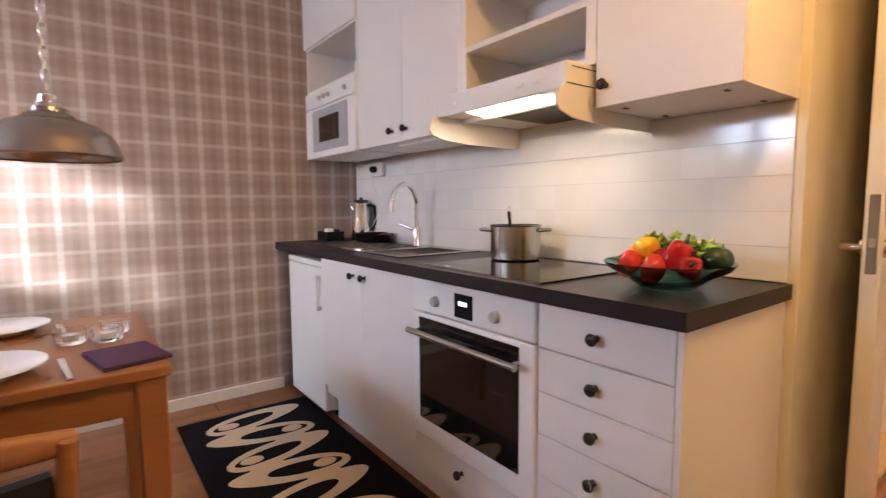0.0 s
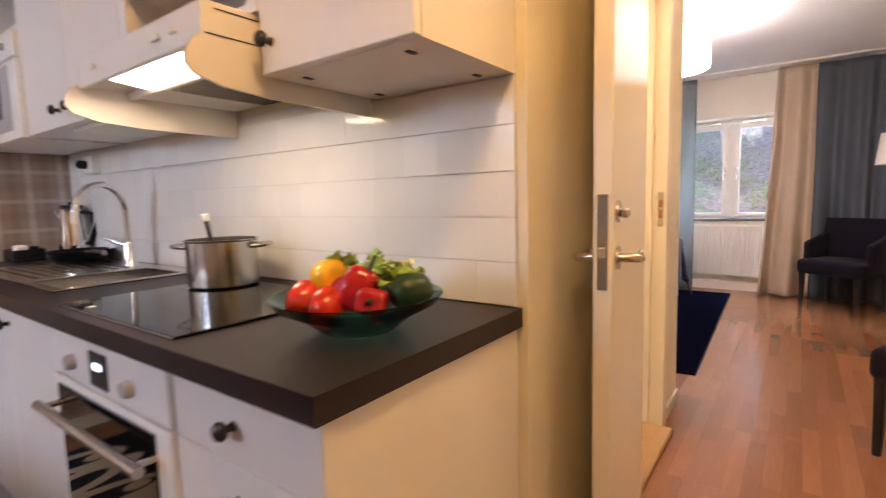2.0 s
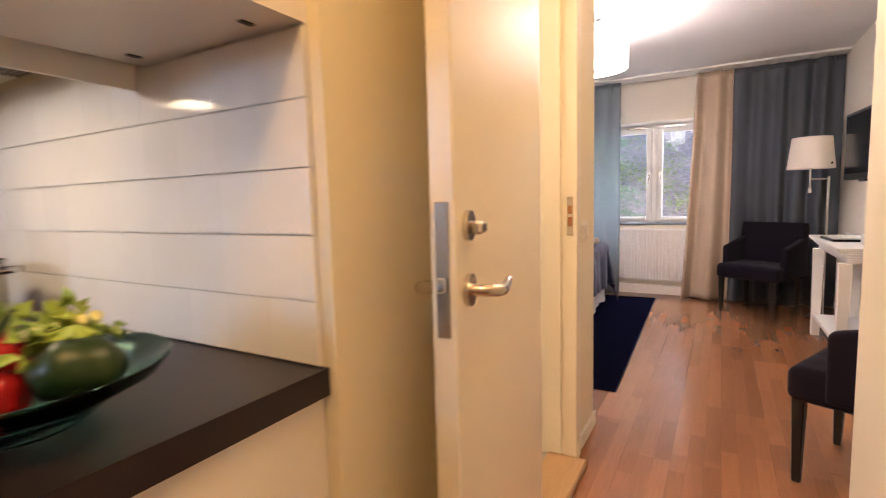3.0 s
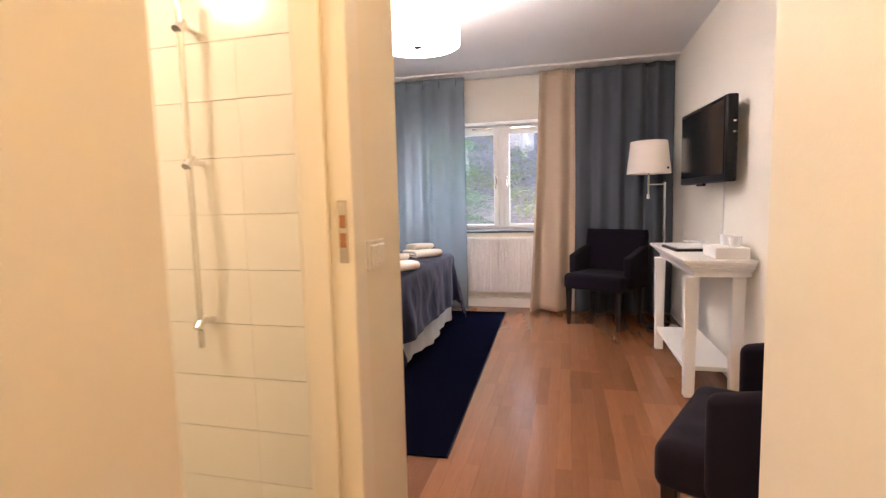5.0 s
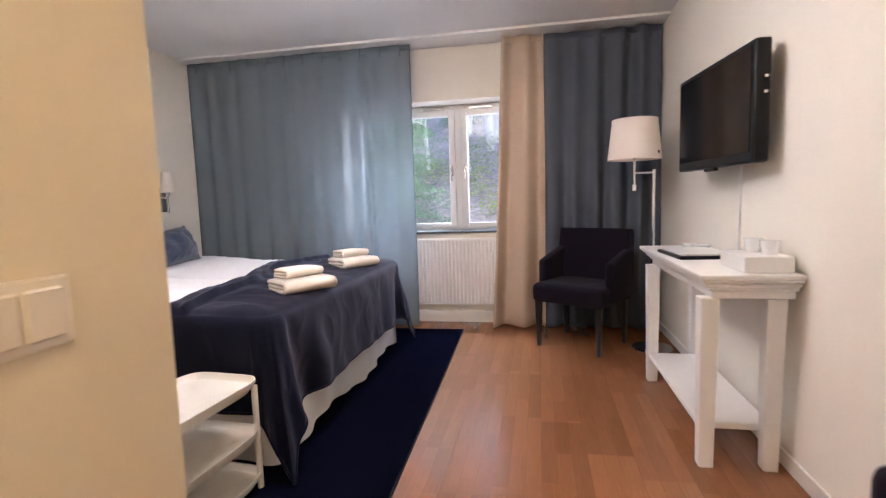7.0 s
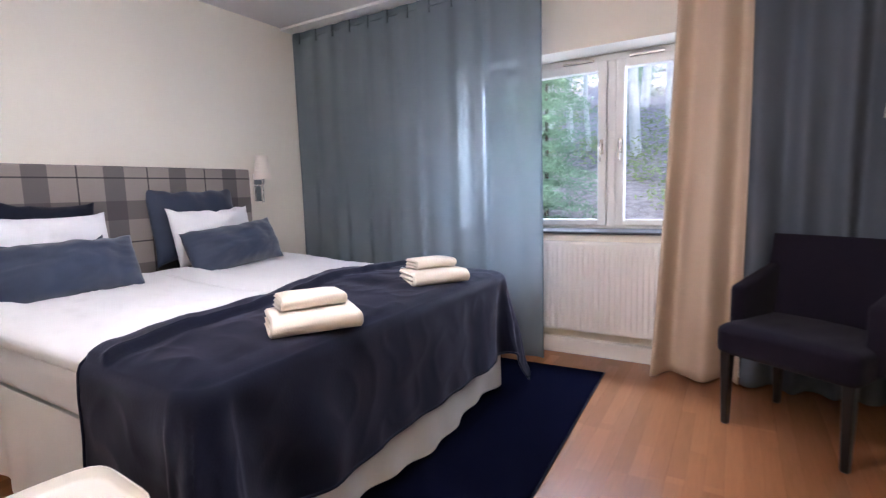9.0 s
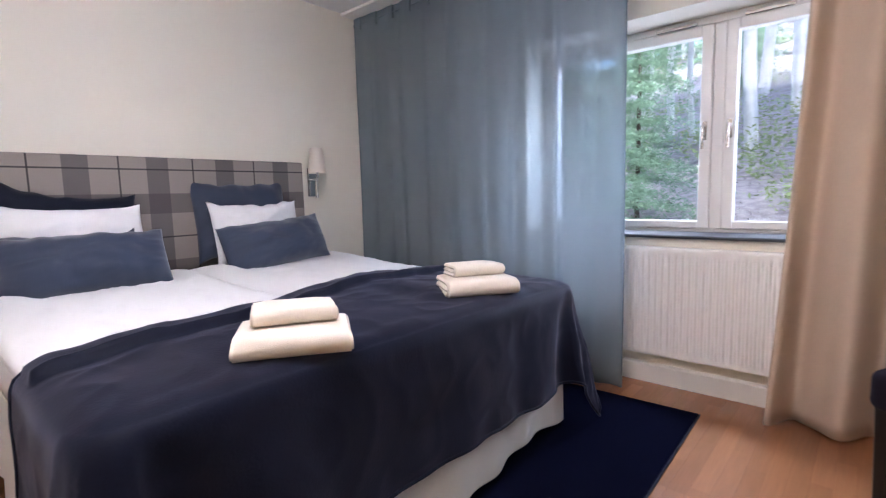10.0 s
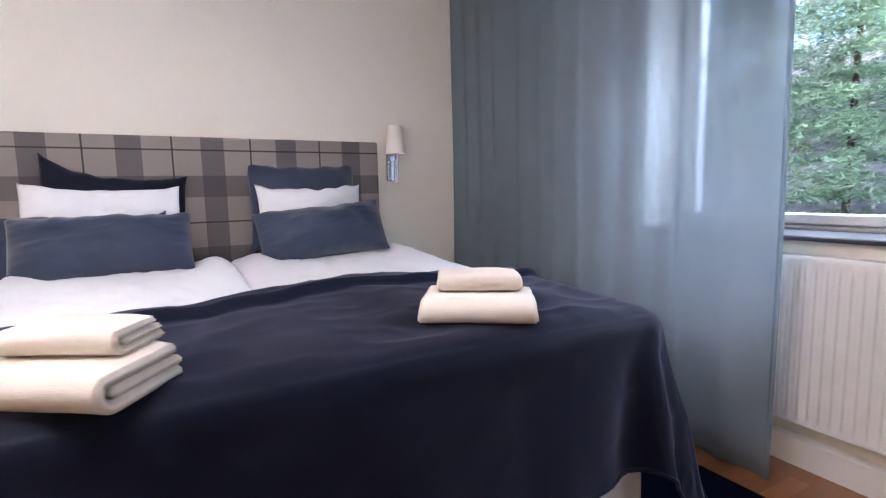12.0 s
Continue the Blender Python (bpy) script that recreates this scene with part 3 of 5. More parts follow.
sink_unit = base_unit("sink_cabinet", 1.826, 2.69, "white two-door cabinet under the sink")
for y0, y1, ky in ((0.002, 0.431, 0.395), (0.433, 0.862, 0.500)):
    d = part("door", boxes((0, 0.019, y0, y1, 0.205, 0.862), bevel=0.002), "cabinet", sink_unit)
    knob(0, ky, 0.808, d)
fridge = thing("fridge", pose(1.315, 2.71, 0), "white under-counter fridge beside the papered wall", "fridge")
part("body", boxes((0.045, 0.50, 0, 0.49, 0.03, 0.835), bevel=0.004), "white", fridge)
fd = part("door", boxes((0, 0.043, 0, 0.49, 0.035, 0.800), bevel=0.008, seg=2), "white", fridge)
part("handle", join(boxes((-0.028, -0.016, 0.02, 0.038, 0.575, 0.765), bevel=0.004), boxes((-0.018, 0.002, 0.022, 0.036, 0.58, 0.60)), boxes((-0.018, 0.002, 0.022, 0.036, 0.74, 0.76))), "white", fd)
part("top_vent", boxes((0.0, 0.05, 0.0, 0.49, 0.806, 0.835), bevel=0.003), "plastic", fridge)
for y in (0.04, 0.45):
    part("foot", boxes((0.06, 0.10, y - 0.02, y + 0.02, 0.0, 0.032)), "black", fridge)

worktop = thing("worktop", pose(0, 0, 0.905), "dark brown laminate worktop along the kitchen row", "worktop")
SX0, SX1, SY0, SY1 = 1.385, 1.79, 2.06, 2.62


def holed_slab(xs, ys, z0, z1):
    """One slab with a rectangular cut-out in the middle cell of its three by three grid."""
    bm = bmesh.new()
    g = [[[bm.verts.new((x, y, z)) for z in (z0, z1)] for y in ys] for x in xs]
    for i in range(3):
        for j in range(3):
            if (i, j) != (1, 1):
                for k in (0, 1):
                    bm.faces.new((g[i][j][k], g[i + 1][j][k], g[i + 1][j + 1][k], g[i][j + 1][k]))
    twin = {g[i][j][0]: g[i][j][1] for i in range(4) for j in range(4)}
    for e in [e for e in bm.edges if e.is_boundary and e.verts[0] in twin]:
        a, b = e.verts
        bm.faces.new((a, b, twin[b], twin[a]))
    bmesh.ops.recalc_face_normals(bm, faces=bm.faces)
    return bm


part("slab", holed_slab((1.279, SX0, SX1, KX - 0.001), (0.813, SY0, SY1, PLAID - 0.002), -0.041, 0.0), "worktop", worktop)

hob = thing("hob", pose(1.31, 1.225, 0.905), "black glass induction hob set in the worktop", "hob")
part("glass", boxes((0, 0.44, 0, 0.572, 0.0005, 0.006), bevel=0.002), "hobglass", hob)
for x in (-0.004, 0.4405):
    part("edge_trim", boxes((x, x + 0.0035, -0.002, 0.574, 0.0005, 0.005)), "steel", hob, "thin steel edge")
part("touch_mark", boxes((0.02, 0.034, 0.44, 0.46, 0.0062, 0.0068)), "paper", hob)

sink = thing("sink", pose(0, 0, 0.905), "stainless steel sink with one bowl and drainer", "sink")
part("rim", boxes((SX0 - 0.02, SX1 + 0.02, SY1 - 0.28, SY1 - 0.262, 0.0005, 0.006), (SX0 - 0.02, SX0 + 0.012, SY0 - 0.02, SY1 - 0.28, 0.0005, 0.006), (SX1 - 0.05, SX1 + 0.02, SY0 - 0.02, SY1 - 0.28, 0.0005, 0.006), (SX0 + 0.012, SX1 - 0.05, SY0 - 0.02, SY0 + 0.015, 0.0005, 0.006), bevel=0.002), "steel", sink)
part("bowl", boxes((SX0 + 0.005, SX1 - 0.045, SY0 + 0.008, SY1 - 0.27, -0.15, -0.146), (SX0 + 0.005, SX0 + 0.012, SY0 + 0.008, SY1 - 0.27, -0.146, 0.001), (SX1 - 0.05, SX1 - 0.043, SY0 + 0.008, SY1 - 0.27, -0.146, 0.001), (SX0 + 0.012, SX1 - 0.05, SY0 + 0.008, SY0 + 0.015, -0.146, 0.001), (SX0 + 0.012, SX1 - 0.05, SY1 - 0.28, SY1 - 0.273, -0.146, 0.001)), "steel", sink)
drain = boxes((SX0 - 0.02, SX1 + 0.02, SY1 - 0.262, 2.96, 0.0005, 0.005), bevel=0.002)
part("drainer", drain, "steel", sink)
for i in range(8):
    part("drainer_rib", boxes((SX0 + 0.04 + i * 0.04, SX0 + 0.052 + i * 0.04, SY1 - 0.20, 2.92, 0.0051, 0.009), bevel=0.0015), "steel", sink)

tap = thing("tap", pose(1.735, 2.455, 0.905), "tall chrome gooseneck kitchen tap", "tap")
arc = [(0, 0, 0), (0, 0, 0.14)] + [(-0.095 + 0.095 * math.cos(a), -0.07 * (1 - math.cos(a)) / 2, 0.215 + 0.105 * math.sin(a)) for a in [math.pi * i / 14 for i in range(15)]] + [(-0.19, -0.07, 0.20), (-0.192, -0.07, 0.232 - 0.05)]
part("spout", tube(arc, 0.0115, 14), "chrome", tap, smooth=60)
part("base", lathe([(0, 0), (0.027, 0), (0.027, 0.012), (0.022, 0.02), (0.022, 0.085), (0.018, 0.10), (0.0, 0.10)], 24), "chrome", tap, smooth=40)
part("lever", tube([(0, 0.0, 0.085), (-0.03, 0.035, 0.10), (-0.055, 0.08, 0.118)], [0.012, 0.009, 0.006]), "chrome", tap, smooth=50)

pot = thing("cooking_pot", pose(1.672, 1.68, 0.911, 0, 0, 38), "polished steel pot with a spoon standing in it", "pot")
part("body", lathe([(0, 0), (0.088, 0), (0.095, 0.006), (0.096, 0.127), (0.100, 0.130), (0.1005, 0.133), (0.094, 0.133), (0.093, 0.008), (0, 0.006)], 48), "steel", pot, smooth=40)
for s in (1, -1):
    part("handle", tube([(-0.030, s * 0.090, 0.112), (-0.030, s * 0.115, 0.114), (-0.018, s * 0.132, 0.115), (0.018, s * 0.132, 0.115), (0.030, s * 0.115, 0.114), (0.030, s * 0.090, 0.112)], 0.0065), "steel", pot, smooth=50)
spoon = thing("spoon", pose(1.672, 1.68, 0.92), "steel ladle handle rising from the pot", "spoon")
part("handle", tube([(-0.02, 0.0, 0.001), (-0.03, -0.005, 0.10), (-0.045, -0.012, 0.165), (-0.05, -0.014, 0.178)], [0.006, 0.005, 0.008, 0.007]), "steel", spoon, smooth=50)
part("tip", tube([(-0.0495, -0.0138, 0.1785), (-0.052, -0.015, 0.196)], 0.010), "plastic", spoon, "pale handle tip", smooth=50)

# bowl of vegetables
bowl = thing("glass_bowl", pose(1.535, 0.995, 0.9055), "shallow green glass bowl on the worktop", "bowl")
part("dish", lathe([(0, 0.004), (0.055, 0.0), (0.068, 0.002), (0.105, 0.030), (0.145, 0.050), (0.158, 0.066), (0.1565, 0.0675), (0.142, 0.055), (0.102, 0.036), (0.062, 0.010), (0, 0.009)], 64), "bowlglass", bowl, smooth=60)


def lobed(r, h, lobes, depth, dent=0.25):
    """Tomato or pepper body, ribbed, with a dented top."""
    def f(u, v):
        a, t = 2 * math.pi * u, math.pi * (v * 0.998 + 0.001)
        k = 1 - depth * (0.5 + 0.5 * math.cos(lobes * a)) * math.sin(t)
        rr = r * math.sin(t) ** 0.85 * k
        z = h / 2 * (math.cos(t) - dent * math.exp(-((t / 0.45) ** 2)))
        return (rr * math.cos(a), rr * math.sin(a), z)
    bm = sheet(f, 32, 16, wrap=True)
    bmesh.ops.recalc_face_normals(bm, faces=bm.faces)
    return bm


def veg(name, bm, material, m, label, category):
    t = thing(name, m, label, category)
    part("flesh", bm, material, t, smooth=180)
    return t


B0 = (1.535, 0.995, 0.890)
for dx, dy, dz, r in ((-0.078, 0.075, 0.076, 0.041), (-0.088, -0.005, 0.072, 0.040)):
    r, dx, dy = 0.92 * r, 0.86 * dx, 0.88 * dy
    t = veg("tomato", lobed(r, r * 1.7, 5, 0.05), "tomato", pose(B0[0] + dx, B0[1] + dy, B0[2] + dz, 20 * dx * 50, 15, 30), "ripe red tomato in the glass bowl", "tomato")
    part("calyx", join(*[shift(boxes((0, 0.016, -0.003, 0.003, 0, 0.002)), pose(0, 0, r * 0.66, 0, -12, 72 * i)) for i in range(5)]), "cucumber", t)
for dx, dy, dz, rx, rz, sc in ((-0.045, -0.050, 0.102, 28, 35, 1.15), (-0.050, -0.088, 0.078, 72, -60, 1.0), (-0.028, 0.005, 0.092, 60, 10, 0.85)):
    sc, dx, dy = 0.92 * sc, 0.86 * dx, 0.88 * dy
    t = veg("red_pepper", lobed(0.036 * sc, 0.085 * sc, 4, 0.16), "redpepper", pose(B0[0] + dx, B0[1] + dy, B0[2] + dz, rx, 10, rz), "glossy red pepper in the glass bowl", "pepper")
    part("stem", tube([(0, 0, 0.03 * sc), (0.002, 0, 0.048 * sc), (0.008, 0.002, 0.058 * sc)], [0.006, 0.004, 0.004], 8), "cucumber", t, smooth=50)
for dx, dy, dz, rx, rz in ((0.005, 0.078, 0.102, 50, 20), (-0.030, 0.040, 0.118, 75, 80)):
    t = veg("yellow_pepper", lobed(0.032, 0.07, 4, 0.14), "yellowpepper", pose(B0[0] + dx, B0[1] + dy, B0[2] + dz, rx, 0, rz), "yellow pepper in the glass bowl", "pepper")
    part("stem", tube([(0, 0, 0.025), (0.002, 0, 0.042)], [0.005, 0.004], 8), "cucumber", t, smooth=50)
veg("cucumber", tube([(0.055, -0.118, 0.090), (0.035, -0.118, 0.094), (0.005, -0.112, 0.096), (-0.018, -0.104, 0.088)], [0.016, 0.030, 0.031, 0.018], 16), "cucumber", pose(*B0), "dark green cucumber in the glass bowl", "cucumber")
celery = thing("celery", pose(*B0), "pale green celery with leafy tops", "celery")
rng = random.Random(4)
for i in range(5):
    part("stalk", tube([(0.03 + 0.008 * i, 0.06 - 0.01 * i, 0.08), (0.02 + 0.008 * i, 0.00 - 0.012 * i, 0.115), (0.02 + 0.007 * i, -0.045 - 0.012 * i, 0.125 + 0.004 * i)], [0.010, 0.009, 0.006], 8), "stalk", celery, smooth=60)


def frill(rad, seed):
    q = random.Random(seed)
    ph = q.uniform(0, 6)
    def f(u, v):
        a = -1.2 + 2.4 * u
        r = rad * (0.15 + 0.85 * v)
        return (r * math.sin(a), r * math.cos(a), rad * 0.28 * v * v * math.sin(9 * a + ph) + 0.25 * r * math.cos(3 * a))
    return sheet(f, 20, 6, thick=0.0008)


for i in range(40):
    p = (0.025 + rng.uniform(-0.05, 0.05), -0.022 + rng.uniform(-0.070, 0.07), 0.112 + rng.uniform(0, 0.030))
    part("leaf", shift(frill(rng.uniform(0.018, 0.030), i), pose(*p, rng.uniform(-50, 60), rng.uniform(-40, 40), rng.uniform(0, 360))), "lettuce", celery, smooth=180)

# at the sink: kettle, pan, knife block and flex
kettle = thing("coffee_pot", pose(1.765, 3.13, 0.9055), "tall polished steel coffee pot beside the sink", "coffee pot")
part("body", lathe([(0, 0), (0.064, 0), (0.066, 0.012), (0.056, 0.13), (0.049, 0.225), (0.051, 0.232), (0.044, 0.236), (0, 0.237)], 40), "chrome", kettle, smooth=35)
part("lid", lathe([(0, 0.2375), (0.046, 0.2375), (0.044, 0.250), (0, 0.252)], 32), "black", kettle, "black lid", smooth=40)
part("lid_knob", lathe([(0, 0.250), (0.010, 0.250), (0.013, 0.262), (0, 0.267)], 16), "black", kettle, smooth=40)
part("handle", tube([(0.034, -0.038, 0.215), (0.058, -0.068, 0.21), (0.062, -0.072, 0.12), (0.046, -0.052, 0.06)], 0.010), "black", kettle, smooth=50)
part("spout", tube([(-0.030, 0.036, 0.18), (-0.044, 0.050, 0.215), (-0.047, 0.054, 0.225)], [0.014, 0.011, 0.008]), "steel", kettle, smooth=50)
pan = thing("frying_pan", pose(1.715, 2.90, 0.914, 0, 0, 155), "black frying pan with a long steel handle on the drainer", "frying pan")
part("body", lathe([(0, 0), (0.095, 0), (0.105, 0.008), (0.122, 0.045), (0.120, 0.045), (0.102, 0.010), (0, 0.005)], 48), "black", pan, smooth=40)
part("handle", tube([(-0.03, 0.115, 0.038), (-0.06, 0.17, 0.045), (-0.11, 0.27, 0.045)], [0.008, 0.010, 0.011]), "steel", pan, smooth=50)
tray = thing("sponge_tray", pose(1.60, 3.23, 0.9055), "black dish tray holding sponges by the wall", "tray")
part("tray", boxes((-0.06, 0.06, -0.07, 0.07, 0, 0.012), (-0.06, -0.052, -0.07, 0.07, 0.012, 0.055), (0.052, 0.06, -0.07, 0.07, 0.012, 0.055), (-0.052, 0.052, -0.07, -0.062, 0.012, 0.055), (-0.052, 0.052, 0.062, 0.07, 0.012, 0.055), bevel=0.003), "black", tray)
part("sponge", boxes((-0.045, 0.0, -0.055, 0.0, 0.013, 0.075), bevel=0.006), "towel", tray)
part("brush", boxes((0.005, 0.045, -0.05, 0.05, 0.013, 0.068), bevel=0.008), "black", tray)
socket_box = thing("power_socket", pose(KX - 0.010, 2.98, 1.337), "white wall socket with a black plug and grey flex", "socket")
part("plate", boxes((-0.034, 0, -0.055, 0.055, -0.04, 0.04), bevel=0.005), "plastic", socket_box)
part("plug", shift(lathe([(0, 0), (0.019, 0), (0.019, 0.03), (0.008, 0.04), (0, 0.04)], 20), pose(-0.034, 0.012, 0, 0, -90, 0)), "black", socket_box, smooth=40)
part("flex", tube([(-0.06, 0.012, -0.01), (-0.062, 0.02, -0.06), (-0.03, 0.03, -0.12), (-0.02, 0.0, -0.19), (-0.03, -0.01, -0.26), (-0.05, 0.03, -0.34), (-0.09, 0.10, -0.40)], 0.0035, 8), "paper", socket_box, "grey flex", smooth=60)

# wall units
UX = 1.510


def wall_unit(name, y0, y1, z0, label, door=True):
    u = thing(name, pose(UX, y0, z0), label, "wall cabinet", "kitchen wall units")
    w, h = y1 - y0, CEIL - 0.002 - z0
    part("body", boxes((0.02, KX - UX - 0.002, 0.001, w - 0.001, 0, h)), "cabinet", u)
    return u, w, h


u, w, h = wall_unit("wall_cabinet", 0.822, 1.210, 1.391, "white wall cabinet with one black knob over the worktop end")
d = part("door", boxes((0, 0.019, 0.001, w - 0.0015, 0.0, h), bevel=0.002), "cabinet", u)
knob(0, w - 0.035, 0.058, d)
for x, y in ((0.06, 0.06), (0.06, 0.33), (0.27, 0.06), (0.27, 0.33)):
    part("screw_cap", boxes((x, x + 0.022, y, y + 0.010, -0.002, 0.0)), "black", u)
u, w, h = wall_unit("wall_cabinet", 1.826, 2.635, 1.408, "white two-door wall cabinet beside the range hood")
for y0, y1, ky in ((0.001, 0.403, 0.37), (0.405, 0.808, 0.487)):
    d = part("door", boxes((0, 0.019, y0, y1, 0, h), bevel=0.002), "cabinet", u)
    knob(0, ky, 0.052, d)
part("light_strip", boxes((0.04, 0.28, 0.02, 0.50, -0.012, 0)), "plastic", u)
# open shelf over the hood
shelf = thing("open_shelf", pose(UX, 1.210, 1.515), "white open shelf unit above the range hood", "shelf")
w, h = 0.616, CEIL - 0.002 - 1.515
part("side", boxes((0, KX - UX - 0.002, 0.001, 0.035, 0, h)), "cabinet", shelf)
part("side", boxes((0, KX - UX - 0.002, w - 0.045, w - 0.001, 0, h)), "cabinet", shelf)
part("back", boxes((KX - UX - 0.012, KX - UX - 0.002, 0.035, w - 0.045, 0, h)), "cabinet", shelf)
for z in (0.0, 0.165, 0.39, 0.62, h - 0.03):
    part("shelf_board", boxes((0.0, KX - UX - 0.012, 0.035, w - 0.045, z, z + 0.02), bevel=0.001), "cabinet", shelf)
cup = thing("small_cup", pose(UX + 0.05, 1.68, 1.5355), "small blue dome on the open shelf", "ornament")
part("dome", lathe([(0, 0.035), (0.012, 0.033), (0.024, 0.022), (0.028, 0.0), (0, 0)], 24), "satin", cup, smooth=60)

hood = thing("range_hood", pose(0, 0, 0), "cream slim range hood with lit lens over the hob", "range hood")
hy0, hy1 = 1.230, 1.824


def hood_side(y):
    prof = [(1.832, 1.512), (1.405, 1.512), (1.403, 1.452), (1.385, 1.438), (1.372, 1.415), (1.370, 1.395), (1.385, 1.378), (1.44, 1.362), (1.55, 1.354), (1.832, 1.352)]
    bm = bmesh.new()
    a = [bm.verts.new((x, y - 0.004, z)) for x, z in prof]
    b = [bm.verts.new((x, y + 0.004, z)) for x, z in prof]
    bm.faces.new(a)
    bm.faces.new(b[::-1])
    for i in range(len(prof)):
        j = (i + 1) % len(prof)
        bm.faces.new((a[j], a[i], b[i], b[j]))
    bmesh.ops.recalc_face_normals(bm, faces=bm.faces)
    return bm


part("body", boxes((1.42, 1.832, hy0 + 0.006, hy1 - 0.006, 1.445, 1.508), bevel=0.003), "cabinet", hood)
part("visor", boxes((1.405, 1.421, hy0, hy1, 1.440, 1.512), bevel=0.003), "cabinet", hood)
for x0, x1, z in ((1.43, 1.56, 1.499), (1.41, 1.56, 1.452)):
    part("seam", boxes((x0, x1, hy0 - 0.0035, hy0 - 0.0022, z, z + 0.0022)), "shelfdark", hood)
for y in (hy0 + 0.002, hy1 - 0.002):
    part("side_cheek", hood_side(y), "cabinet", hood)
part("lamp_lens", shift(boxes((-0.045, 0.045, -0.16, 0.16, -0.004, 0.004), bevel=0.002), pose(1.462, 1.51, 1.438, 0, 6, 0)), "hoodlight", hood, "glowing lamp lens")
part("trim_bar", boxes((1.512, 1.528, hy0 + 0.008, hy1 - 0.008, 1.425, 1.445), bevel=0.003), "cabinet", hood)
for y0, y1 in ((hy0 + 0.01, hy0 + 0.045), (hy1 - 0.16, hy1 - 0.01)):
    part("filter_frame", boxes((1.528, 1.826, y0, y1, 1.434, 1.444), bevel=0.002), "cabinet", hood)
mesh_bars = bmesh.new()
for i in range(34):
    yy = hy0 + 0.047 + i * (hy1 - hy0 - 0.21) / 33
    box(mesh_bars, 1.53, 1.826, yy - 0.0018, yy + 0.0018, 1.436, 1.440)
for i in range(24):
    xx = 1.535 + i * 0.0125
    box(mesh_bars, xx - 0.0018, xx + 0.0018, hy0 + 0.046, hy1 - 0.161, 1.433, 1.436)
tagged(part("grease_filter", mesh_bars, "steel", hood, "steel mesh filter"), kind="stuff")
for y, w2 in ((1.33, 0.012), (1.40, 0.016), (1.72, 0.010)):
    part("slider", boxes((1.399, 1.406, y - w2, y + w2, 1.470, 1.482), bevel=0.002), "plastic", hood)

# microwave tower
mw = thing("wall_cabinet", pose(UX, 2.637, 1.408), "white wall cabinet with an open niche above the microwave", "wall cabinet", "kitchen wall units")
w, h = PLAID - 0.003 - 2.637, CEIL - 0.002 - 1.408
dp = KX - UX - 0.002
part("side", boxes((0.0, dp, 0.0, 0.018, 0, h)), "cabinet", mw)
part("side", boxes((0.0, dp, w - 0.018, w, 0, h)), "cabinet", mw)
part("back", boxes((dp - 0.01, dp, 0.018, w - 0.018, 0.37, h)), "cabinet", mw)
part("shelf_board", boxes((0.0, dp - 0.01, 0.018, w - 0.018, 0.382, 0.40)), "cabinet", mw)
part("shelf_board", boxes((0.0, dp - 0.01, 0.018, w - 0.018, 0.645, 0.663)), "cabinet", mw)
part("door", boxes((-0.018, 0.0, 0.001, w - 0.001, 0.652, h), bevel=0.002), "cabinet", mw)
micro = thing("microwave", pose(UX, 2.657, 1.402), "white built-in microwave with a small dark window", "microwave")
part("body", boxes((0.0, 0.30, 0, 0.62, 0, 0.383)), "white", micro)
part("control_panel", boxes((-0.022, 0.0, -0.01, 0.64, 0.292, 0.385), bevel=0.003), "white", micro)
mdoor = part("door", boxes((-0.022, 0.0, -0.01, 0.64, 0.0, 0.286), bevel=0.003), "white", micro)
part("window_frame", boxes((-0.026, -0.021, 0.07, 0.53, 0.035, 0.272), bevel=0.002), "greyplastic", mdoor)
part("window", boxes((-0.029, -0.025, 0.17, 0.43, 0.085, 0.225), bevel=0.001), "ovenglass", mdoor, "dark glass window")
for y in (0.09, 0.30, 0.36, 0.42):
    part("dial", shift(lathe([(0, 0), (0.014, 0), (0.012, 0.014), (0, 0.015)], 20), pose(-0.022, y, 0.338, 0, -90, 0)), "greyplastic", micro, smooth=40)

# ---- dining corner ----
table = thing("dining_table", pose(-0.12, 2.07, 0), "honey coloured oak dining table laid for a meal", "table")
part("tabletop", boxes((-0.60, 0.606, -0.39, 0.39, 0.708, 0.735), bevel=0.004, seg=2), "pine", table)
part("apron", boxes((-0.55, 0.556, -0.365, -0.343, 0.62, 0.708)), "pine", table)
part("apron", boxes((-0.55, 0.556, 0.343, 0.365, 0.62, 0.708)), "pine", table)
part("apron", boxes((0.556, 0.578, -0.33, 0.33, 0.62, 0.708)), "pine", table)
part("apron", boxes((-0.578, -0.556, -0.33, 0.33, 0.62, 0.708)), "pine", table)


def taper(x, y, h, a, b):
    bm = boxes((x - a, x + a, y - a, y + a, 0, h))
    for v in bm.verts:
        if v.co.z < 0.01:
            v.co.x, v.co.y = x + (v.co.x - x) * b / a, y + (v.co.y - y) * b / a
    bmesh.ops.bevel(bm, geom=list(bm.edges), offset=0.004, segments=1, affect="EDGES")
    return bm


for x in (-0.56, 0.562):
    for y in (-0.345, 0.345):
        part("leg", taper(x, y, 0.7085, 0.034, 0.024), "pine", table)

